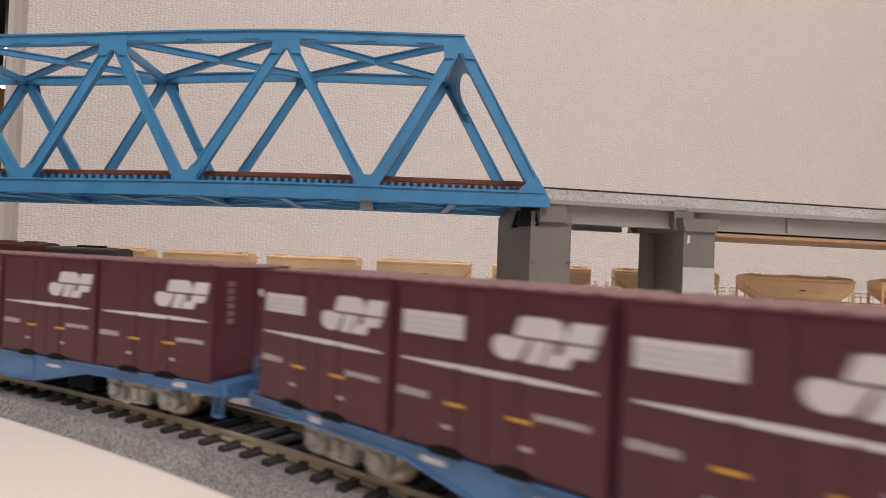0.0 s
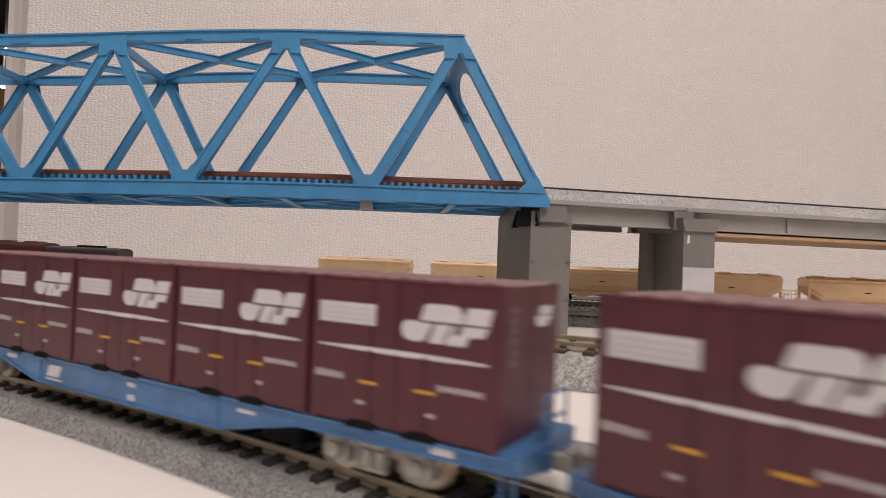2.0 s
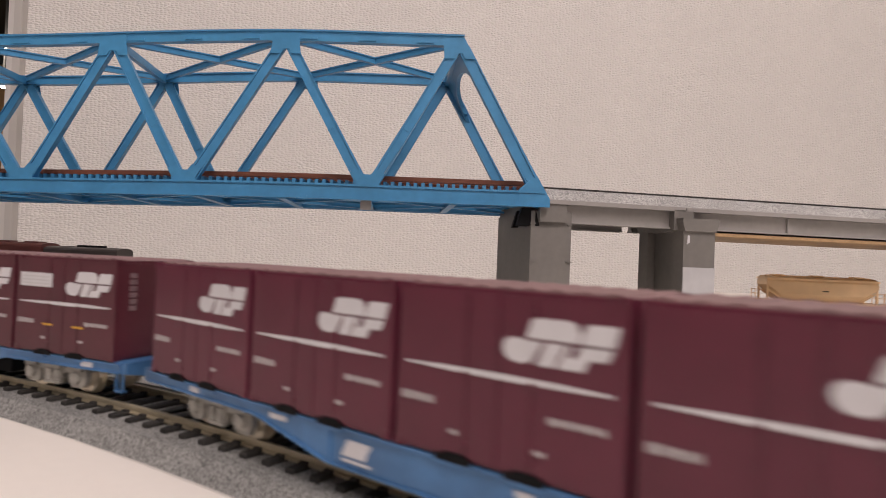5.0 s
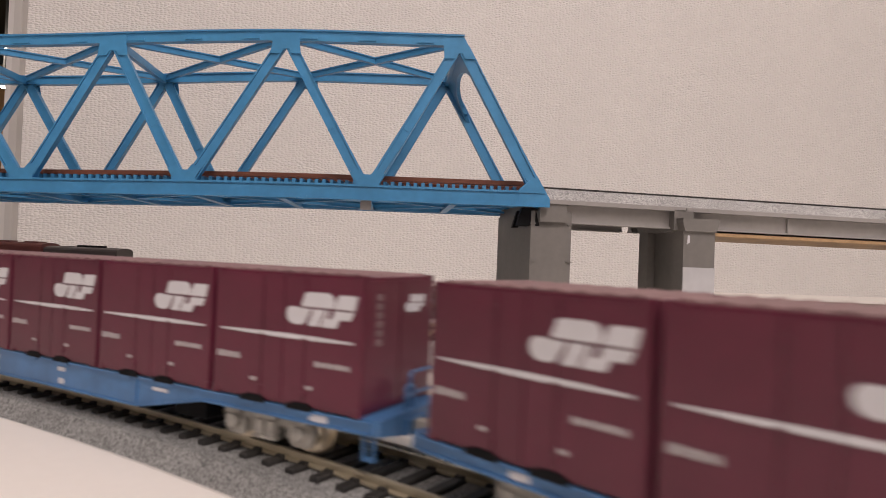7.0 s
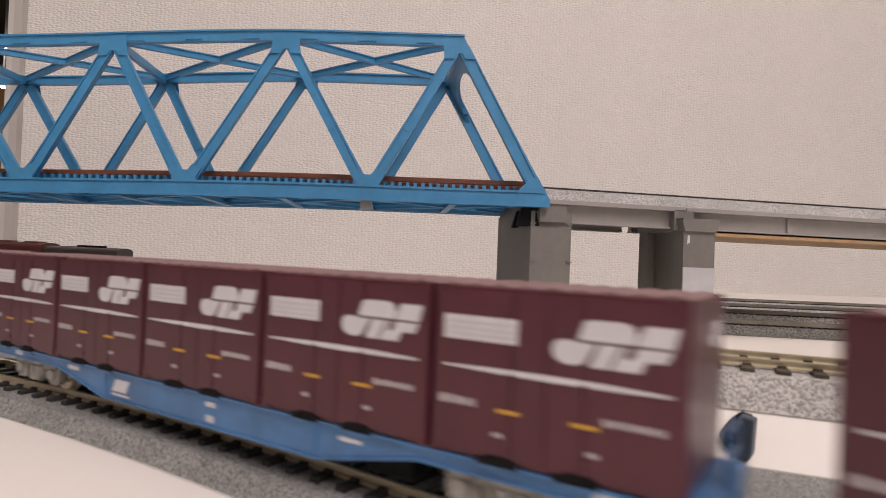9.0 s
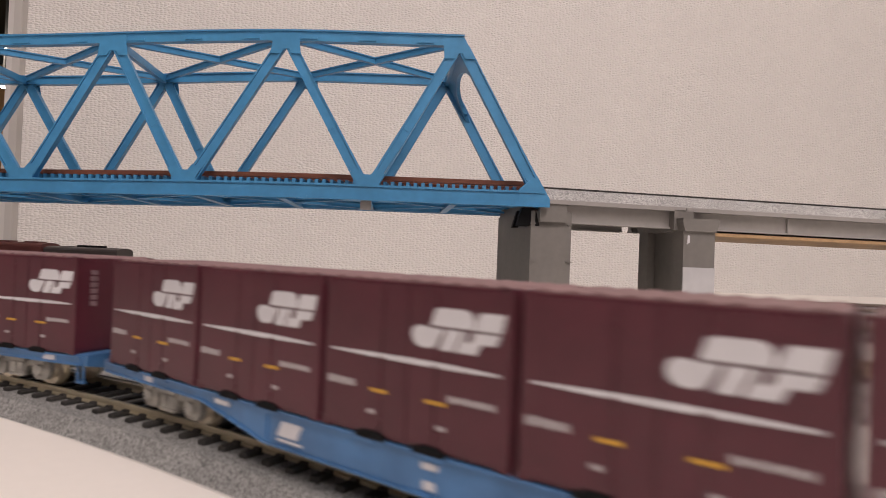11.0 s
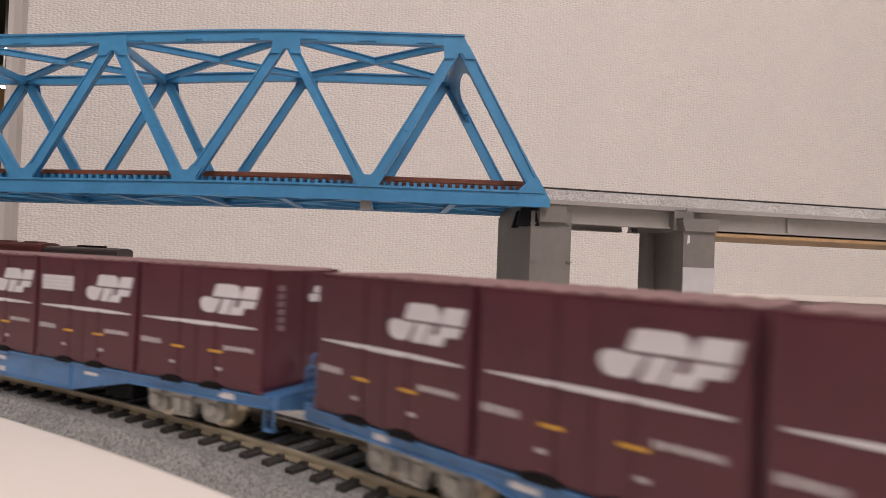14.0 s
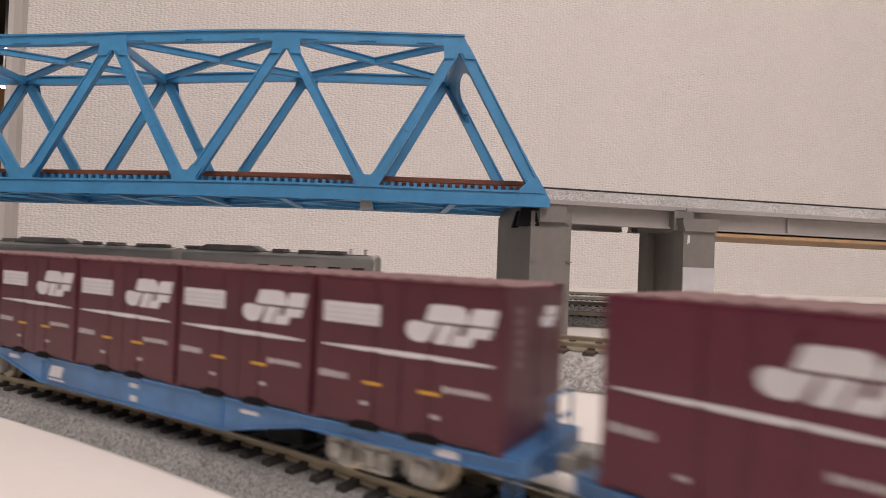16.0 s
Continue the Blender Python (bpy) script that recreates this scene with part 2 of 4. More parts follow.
# ---- setting ----
def setting():
    bm = bmesh.new()
    box(bm, (0.0, -0.2, -0.02), (4.6, 4.0, 0.04))
    thing("table", bm, BOARD, "white laminated layout table top", "table", kind="structure")
    # foreground board, slightly higher, inside the loop
    bm = bmesh.new()
    ring(bm, [(R - 0.0250, 0.0005), (R - 0.0250, 0.0044), (R - 0.0285, 0.0060), (0.25, 0.0060), (0.25, 0.0005)], 0, 2 * math.pi, 180, True)
    thing("inner_board", bm, BOARD, "white foam board lying inside the track curve", "board", kind="structure")
    # raised board behind
    bm = bmesh.new()
    edge = [(-2.25, 0.501), (-0.72, 0.501), (1.2, edge_y(1.2)), (2.25, edge_y(1.2)), (2.25, 1.75), (-2.25, 1.75)]
    prism(bm, edge, lambda u, v, w: (u, v, w + 0.0108), BASE - 0.0006)
    thing("raised_board", bm, BOARD, "raised white baseboard carrying the rear tracks", "board", kind="structure")
    bm = bmesh.new()
    prism(bm, [(0.0, BASE - 0.0001), (0.0, 0.0006), (-0.0085, 0.0006), (-0.0085, 0.0088)],
          lambda u, v, w: (0.24 + w * EDGE_DIR.x - u * EDGE_DIR.y, edge_y(0.24) + w * EDGE_DIR.y + u * EDGE_DIR.x, v), 2.05)
    thing("ramp_edge", bm, BOARD, "sloping white edge of the raised baseboard", "board edge", kind="structure")
    bm = bmesh.new()
    ring(bm, [(R + 0.0154, 0.0080), (R + 0.0154, 0.0102), (R + 0.0262, 0.0102), (R + 0.0262, 0.0080)], -0.62, 0.42, 130)
    thing("edging_strip", bm, BOARD, "narrow white strip laid along the outer sleeper ends", "edging strip", kind="structure")
    # wall with wallpaper
    wall = pose(0.449, 0.985, 0, 0, 0, 11)
    bm = bmesh.new()
    box(bm, (0.827, 0.05, 0.5), (3.686, 0.1, 2.5))
    w = thing("wall_north", bm, WALLPAPER, "off-white wall with embossed wallpaper", "wall", kind="structure")
    w.matrix_world = wall
    bm = bmesh.new()
    box(bm, (-1.0205, 0.045, 0.5), (0.009, 0.12, 2.5))
    thing("wall_edge_trim", bm, ALU, "dark grey metal edge strip on the wall's end", "trim", kind="structure").matrix_world = wall
    bm = bmesh.new()
    box(bm, (-1.031, 0.045, 0.5), (0.010, 0.10, 2.5))
    w = thing("trim", bm, PILLAR, "pale grey pillar face at the wall's end", "trim", kind="structure")
    w.matrix_world = wall
    bm = bmesh.new()
    box(bm, (0, 0.5, -0.79), (8, 8, 0.08))
    thing("floor", bm, FLOORING, "dark grey carpet floor", "floor", kind="structure")
    bm = bmesh.new()
    box(bm, (0, 0.5, CEILING + 0.05), (8, 8, 0.1))
    thing("ceiling", bm, PLASTER, "white plaster ceiling", "ceiling", kind="structure")
    for nm, c, s in (("wall_east", (3.4, 0.5, 0.5), (0.1, 8, 2.6)), ("wall_south", (0, -3.0, 0.5), (8, 0.1, 2.6)),
                     ("wall_west", (-3.9, 0.5, 0.5), (0.1, 8, 2.6))):
        bm = bmesh.new()
        box(bm, c, s)
        thing(nm, bm, PLASTER, "plain white room wall", "wall", kind="structure")
    bm = bmesh.new()
    box(bm, (-2.2, 3.9, 0.2), (3.4, 0.1, 1.9))
    thing("wall_back", bm, TAN, "tan wooden wall of the room behind", "wall", kind="structure")
    bm = bmesh.new()
    box(bm, (-2.2, 2.8, 1.32), (3.2, 2.0, 0.06))
    thing("ceiling_back", bm, DARKCEIL, "dark lowered ceiling of the room behind", "ceiling", kind="structure")
    for i, (x, y, z) in enumerate(((-1.594, 2.2, 0.732), (-1.600, 2.2, 0.610))):
        e = empty("spot_lamp", "small round glowing spot lamp in the back room", "lamp", "back room lamps")
        e.location = (x, y, z)
        bm = bmesh.new()
        bmesh.ops.create_uvsphere(bm, u_segments=16, v_segments=10, radius=0.013)
        part("bulb", bm, GLOW, e)
        bm = bmesh.new()
        cyl(bm, (0, 0, 0.4 * (1.29 - z) + 0.01), 0.004, 0.8 * (1.29 - z), seg=8)
        cyl(bm, (0, 0, 0.9 * (1.29 - z)), 0.003, 0.2 * (1.29 - z), seg=8)
        part("stem", bm, BLACK, e)
    for lx, ly, sx, sy in LAMPS:
        e = empty("ceiling_light", "white rectangular ceiling light panel", "ceiling light", "ceiling lights")
        e.location = (lx, ly, CEILING)
        bm = bmesh.new()
        for k in (-1, 1):
            box(bm, (k * (sx / 2 + 0.02), 0, -0.02), (0.02, sy + 0.06, 0.04))
            box(bm, (0, k * (sy / 2 + 0.02), -0.02), (sx + 0.02, 0.02, 0.04))
        part("frame", bm, ALU, e)
        bm = bmesh.new()
        box(bm, (0, 0, -0.012), (sx + 0.015, sy + 0.015, 0.01))
        part("diffuser", bm, PLASTER, e)


# ---- front track ----
def front_track():
    tr = empty("front_track", "curved model railway track on moulded grey ballast", "track", kind="structure")
    bm = bmesh.new()
    top = RAIL_Z - 0.0030
    ring(bm, [(R - 0.030, 0.0004), (R - 0.020, top), (R + 0.080, top), (R + 0.080, 0.0004)],
         0, 2 * math.pi, 360, True)
    part("roadbed", bm, BALLAST, tr, "moulded grey speckled ballast bed")
    for r in (R - 0.0088, R + 0.0088):
        bm = bmesh.new()
        ring(bm, rail_profile(r, RAIL_Z, 0.0024, 0.00055, 0.0011), 0, 2 * math.pi, 360, True)
        part("rail", bm, RAIL, tr, "tarnished nickel silver rail")
    bm = bmesh.new()
    box(bm, (0, 0, 0), (0.0029, 0.0300, 0.0016))
    bevel(bm, 0.0003)
    for s in (-1, 1):
        for k in (-1, 1):
            box(bm, (0, s * 0.0088 + k * 0.0014, 0.0009), (0.0022, 0.0012, 0.0006))
    me = mesh("sleeper", bm, SLEEPER)
    a, i = -0.62, 0
    while a < 0.42:
        ob = new("sleeper", me)
        ob.parent = tr
        p = on_loop(a, R, top + 0.0004)
        ob.matrix_basis = Matrix.Translation(p) @ Matrix.Rotation(radians(TURN) - a + random.uniform(-0.006, 0.006), 4, "Z")
        a += 0.0084 / R


def middle_track():
    tr = empty("middle_track", "straight track on light grey ballast, worn rails", "track", kind="structure")
    foot = Vector((0.05, edge_y(0.05))) + 0.0300 * Vector((-EDGE_DIR.y, EDGE_DIR.x))
    tr.matrix_world = Matrix.Translation((*foot, BASE)) @ Matrix.Rotation(math.atan2(EDGE_DIR.y, EDGE_DIR.x), 4, "Z")
    a, b, top = -0.20, 0.55, 0.0092
    bm = bmesh.new()
    prism(bm, [(-0.0295, 0.0003), (-0.020, top), (0.020, top), (0.0295, 0.0003)], lambda u, v, w: ((a + b) / 2 + w, u, v), b - a)
    part("roadbed", bm, BALLAST_MID, tr, "light speckled granite ballast bed")
    for s in (-1, 1):
        bm = bmesh.new()
        prism(bm, rail_profile(s * 0.0088, top + 0.0032, 0.0026, 0.0006, 0.0011), lambda u, v, w: ((a + b) / 2 + w, u, v), b - a)
        part("rail", bm, RAIL, tr, "brownish brass-toned rail")
    bm = bmesh.new()
    box(bm, (0, 0, 0), (0.0036, 0.034, 0.0016))
    for s in (-1, 1):
        for k in (-1, 1):
            box(bm, (0, s * 0.0088 + k * 0.0014, 0.0010), (0.0024, 0.0014, 0.0010))
    me = mesh("sleeper", bm, SLEEPER_WORN)
    for i in range(int((b - a) / 0.0094)):
        ob = new("sleeper", me)
        ob.parent = tr
        ob.matrix_basis = Matrix.Translation((a + 0.005 + i * 0.0094, random.uniform(-0.0005, 0.0005), top + 0.0003)) @ Matrix.Rotation(random.uniform(-0.015, 0.015), 4, "Z")


def straight_track(name, p, q, label, bed_mat, rise=0.0):
    """A small-gauge track from p to q on the raised board."""
    p, q = Vector(p), Vector(q)
    d = q - p
    L = d.length
    tr = empty(name, label, "track", kind="structure")
    tr.matrix_world = Matrix.Translation((*p, BASE + rise)) @ Matrix.Rotation(math.atan2(d.y, d.x), 4, "Z")
    bm = bmesh.new()
    prism(bm, [(-0.0128, 0.0003), (-0.0098, 0.0058), (0.0098, 0.0058), (0.0128, 0.0003)], lambda u, v, w: (L / 2 + w, u, v), L)
    part("roadbed", bm, bed_mat, tr, "fine grey ballast bed")
    for s in (-1, 1):
        bm = bmesh.new()
        box(bm, (L / 2, s * 0.0048, 0.0076), (L, 0.0009, 0.0018))
        box(bm, (L / 2, s * 0.0048, 0.0068), (L, 0.0016, 0.0005))
        part("rail", bm, RAIL_DULL, tr, "thin dull metal rail")
    bm = bmesh.new()
    n = int(L / 0.0048)
    for i in range(n):
        box(bm, (0.0024 + i * 0.0048, 0, 0.0061), (0.0021, 0.0165, 0.0010))
    tagged(part("sleepers", bm, SLEEPER, tr, "row of dark moulded sleepers"), kind="stuff")


def hop_line(n):
    return Vector((-0.1409 + 0.0837 * n, 0.472 - 0.0122 * n))


def silver_line(x):
    return Vector((x, 0.380 - 0.13 * (x - 0.14)))


def rear_tracks():
    p, q = hop_line(-14), hop_line(19)
    d = q - p
    bm = bmesh.new()
    box(bm, (d.length / 2, 0, HOP_RISE / 2), (d.length, 0.0272, HOP_RISE - 0.0004))
    rb = thing("riser_board", bm, BOARD, "thin white board raising the rear track", "board", kind="structure")
    rb.matrix_world = Matrix.Translation((*p, BASE + 0.0002)) @ Matrix.Rotation(math.atan2(d.y, d.x), 4, "Z")
    straight_track("hopper_track", hop_line(-14), hop_line(19), "straight rear track under the cream hopper cars", BALLAST_FINE, HOP_RISE)
    # the deck's shade is painted into this bed along its full length
    straight_track("commuter_track", silver_line(-2.1), silver_line(1.6), "straight track running beneath the viaduct", BALLAST_SHADED)
    a, b = hop_line(-16) + Vector((-0.004, -0.0266)), hop_line(-0.4) + Vector((-0.004, -0.0266))
    straight_track("siding_track", a, b, "short siding with a parked locomotive", BALLAST)
    straight_track("wall_track", (-0.9, 0.66), (1.5, 0.60), "rear track running along the wall", BALLAST_FINE)
    straight_track("yard_track", (-0.2, 0.56), (1.5, 0.50), "rear yard track beside the wall", BALLAST_FINE)


# ---- containers ----
CL, CW, CH = 0.0464, 0.0306, 0.0313


def face_patch(bm, pts, y, side=-1, t=0.00022):
    """Thin print on the long side: pts in fractions of length and height."""
    prism(bm, [((u - 0.5) * CL, v * CH) for u, v in pts], lambda u, v, w: (u * (1 if side < 0 else -1), y + w, v), t)


def rect(u0, u1, v0, v1):
    return [(u0, v0), (u1, v0), (u1, v1), (u0, v1)]


def logo_pieces(u0, u1, v0, v1):
    """A slanted white emblem: a hooked lobe, a lower block and a split upper band."""
    def f(pts):
        return [(u0 + (u1 - u0) * a, v0 + (v1 - v0) * b) for a, b in pts]
    lobe = [(0.185, 0.53), (0.06, 0.53), (0.015, 0.44), (0.0, 0.30), (0.02, 0.14), (0.075, 0.03), (0.16, 0.0), (0.225, 0.02), (0.275, 0.08), (0.365, 0.50), (0.195, 0.50)]
    low = [(0.315, 0.0), (0.465, 0.0), (0.555, 0.50), (0.400, 0.50)]
    low2 = [(0.495, 0.0), (0.715, 0.0), (0.765, 0.25), (0.905, 0.25), (0.955, 0.50), (0.690, 0.50), (0.680, 0.36), (0.640, 0.24), (0.590, 0.26), (0.625, 0.50), (0.588, 0.50)]
    up1 = [(0.215, 0.560), (0.668, 0.560), (0.685, 0.74), (0.660, 0.92), (0.60, 1.0), (0.275, 1.0)]
    up2 = [(0.686, 0.560), (0.962, 0.550), (1.0, 0.97), (0.755, 0.97), (0.712, 0.80)]
    return [f(lobe), f(low), f(low2), f(up1), f(up2)]


def container(paint, panel, yellow, label):
    e = empty("container", label, "container", "freight containers")
    bm = bmesh.new()
    box(bm, (0, 0, CH / 2), (CL - 0.0006, CW - 0.0006, CH))
    bevel(bm, 0.0005, 2)
    edges = [-0.5, -0.145, 0.0, 0.145, 0.5]
    for s in (-1, 1):
        for a, b in zip(edges[:-1], edges[1:]):
            box(bm, ((a + b) / 2 * CL, s * (CW / 2 - 0.0003), CH * 0.503), ((b - a) * CL - 0.0003, 0.0006, CH * 0.955))
        for b in (-0.145, 0.145):
            for v in (0.1, 0.5, 0.88):
                box(bm, (b * CL, s * CW / 2, v * CH), (0.0011, 0.0006, 0.0012))
        for a in (-0.25, 0.25):
            box(bm, (s * (CL / 2 - 0.0003), a * CW, CH * 0.5), (0.0006, CW * 0.485, CH * 0.94))
    for sx in (-1, 1):
        for sy in (-1, 1):
            for z in (0.0009, CH - 0.0007):
                box(bm, (sx * (CL / 2 - 0.0012), sy * (CW / 2 - 0.0010), z), (0.0024, 0.0022, 0.0019))
    part("body", bm, paint, e)
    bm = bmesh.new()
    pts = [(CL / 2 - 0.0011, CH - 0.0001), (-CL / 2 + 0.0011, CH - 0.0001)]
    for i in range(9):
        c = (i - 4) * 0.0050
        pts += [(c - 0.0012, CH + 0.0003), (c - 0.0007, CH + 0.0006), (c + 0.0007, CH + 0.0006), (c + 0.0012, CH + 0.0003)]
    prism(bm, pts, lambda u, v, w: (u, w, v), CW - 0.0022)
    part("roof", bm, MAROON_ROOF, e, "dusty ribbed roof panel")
    for s in (-1, 1):
        y = s * (CW / 2 + 0.0001)
        for u in (0.31, 0.63):
            bm = bmesh.new()
            prism(bm, [(-0.0042, -0.0006), (0.0038, -0.0006), (0.0040, 0.0004), (0.0030, 0.0006), (0.0026, 0.0012), (-0.0022, 0.0012), (-0.0028, 0.0006), (-0.0043, 0.0005)],
                  lambda a, b, w: ((u - 0.5) * CL * -s + a, y + w, b), 0.0004)
            part("fork_pocket", bm, BLACK, e, "black fork pocket")
        if panel:
            bm = bmesh.new()
            face_patch(bm, rect(0.046, 0.375, 0.685, 0.828), y, s)
            pn = part("panel", bm, PRINT, e, "white information panel with illegible rows")
            for v in (0.712, 0.748, 0.785):
                bm = bmesh.new()
                face_patch(bm, rect(0.066, 0.355, v, v + 0.010), y + s * 0.00014, s, 0.00016)
                part("text_bar", bm, PALE, pn)
        bm = bmesh.new()
        for pts in logo_pieces(0.518, 0.966, 0.617, 0.866):
            face_patch(bm, pts, y, s)
        part("emblem", bm, PRINT, e, "slanted white emblem")
        bm = bmesh.new()
        face_patch(bm, [(0.045, 0.520), (0.25, 0.511), (0.50, 0.506), (0.75, 0.508), (0.950, 0.515), (0.950, 0.526), (0.75, 0.538), (0.50, 0.541), (0.25, 0.537), (0.045, 0.529)], y, s)
        part("stripe", bm, PRINT, e, "tapering white stripe")
        for u0, u1, v0, v1, seed in ((0.032, 0.205, 0.292, 0.348, 3), (0.715, 0.930, 0.318, 0.362, 4)):
            bm = bmesh.new()
            rnd, u = random.Random(seed), u0
            while u < u1 - 0.01:
                w = rnd.uniform(0.012, 0.026)
                face_patch(bm, rect(u, min(u1, u + w), v0 + rnd.uniform(0, 0.008), v1 - rnd.uniform(0, 0.01)), y, s)
                u += w + 0.005
            part("marking", bm, BAR, e, "row of small illegible white marks")
        for u0, v0 in ((0.283, 0.145), (0.662, 0.143)):
            bm = bmesh.new()
            face_patch(bm, rect(u0, u0 + 0.042, v0, v0 + 0.026), y, s)
            part("small_plate", bm, BAR, e)
        if yellow:
            for u0, u1, v0 in ((0.295, 0.392, 0.288), (0.597, 0.702, 0.288)):
                bm = bmesh.new()
                face_patch(bm, rect(u0, u1, v0, v0 + 0.020), y, s)
                part("yellow_mark", bm, YELLOW, e, "yellow marking bar")
    # end face prints
    x = CL / 2 + 0.0001
    bm = bmesh.new()
    for pts in logo_pieces(0.56, 0.86, 0.72, 0.86):
        prism(bm, [((u - 0.5) * CW, v * CH) for u, v in pts], lambda u, v, w: (x + w, u, v), 0.00022)
    part("end_emblem", bm, PRINT, e, "small white emblem on the end")
    bm = bmesh.new()
    for i in range(6):
        box(bm, (x, -0.30 * CW, CH * (0.52 + 0.066 * i)), (0.0002, 0.0026, 0.0015))
    part("end_text", bm, FAINT, e, "column of illegible marks")
    return e


# ---- wagon ----
FLOOR_Z = 0.0126
PITCH = 0.0478


def wheelset(parent, x):
    bm = bmesh.new()
    for s in (-1, 1):
        cyl(bm, (x, s * 0.0076, 0.0054), 0.0054, 0.0022, "Y", 24)
        cyl(bm, (x, s * 0.0063, 0.0054), 0.0061, 0.0006, "Y", 24)
        cyl(bm, (x, s * 0.0089, 0.0054), 0.0036, 0.0005, "Y", 20, 0.0030)
    cyl(bm, (x, 0, 0.0054), 0.0011, 0.0170, "Y", 8)
    part("wheelset", bm, WHEEL, parent, "metal wheelset with bright rims")


def bogie(parent, x0):
    bm = bmesh.new()
    for s in (-1, 1):
        y = s * 0.0112
        for k in (-1, 1):
            # rounded horn round each axle box
            lobe = [(-0.0034, 0.0028), (-0.0022, 0.0020), (0.0022, 0.0020), (0.0034, 0.0032), (0.0039, 0.0056), (0.0034, 0.0080), (0.0018, 0.0092), (-0.0018, 0.0092), (-0.0034, 0.0078)]
            prism(bm, lobe, lambda u, v, w: (x0 + k * (0.0108 + u), y + w, v), 0.0020)
            cyl(bm, (x0 + k * 0.0108, y + s * 0.0016, 0.0054), 0.0023, 0.0016, "Y", 14, 0.0017)
            box(bm, (x0 + k * 0.0108, y + s * 0.0013, 0.0080), (0.0054, 0.0016, 0.0012))
            beam(bm, (x0 + k * 0.0078, y, 0.0076), (x0 + k * 0.0034, y, 0.0068), 0.0016, 0.0017)
            cyl(bm, (x0 + k * 0.0058, y - s * 0.0004, 0.0050), 0.0007, 0.0036, "Z", 10)
        bolster = [(-0.0036, 0.0044), (-0.0028, 0.0026), (0.0028, 0.0026), (0.0036, 0.0044), (0.0034, 0.0076), (0.0024, 0.0086), (-0.0024, 0.0086), (-0.0034, 0.0076)]
        prism(bm, bolster, lambda u, v, w: (x0 + u, y + w, v), 0.0020)
        for k in (-1, 1):
            cyl(bm, (x0 + k * 0.0019, y + s * 0.0012, 0.0054), 0.0013, 0.0036, "Z", 10)
        box(bm, (x0, y + s * 0.0012, 0.0030), (0.0072, 0.0018, 0.0008))
        box(bm, (x0, y + s * 0.0012, 0.0080), (0.0076, 0.0018, 0.0010))
    box(bm, (x0, 0, 0.0066), (0.0060, 0.0220, 0.0030))
    bg = part("bogie", bm, BOGIE, parent, "grey moulded bogie with axle boxes")
    for k in (-1, 1):
        wheelset(bg, x0 + k * 0.0108)


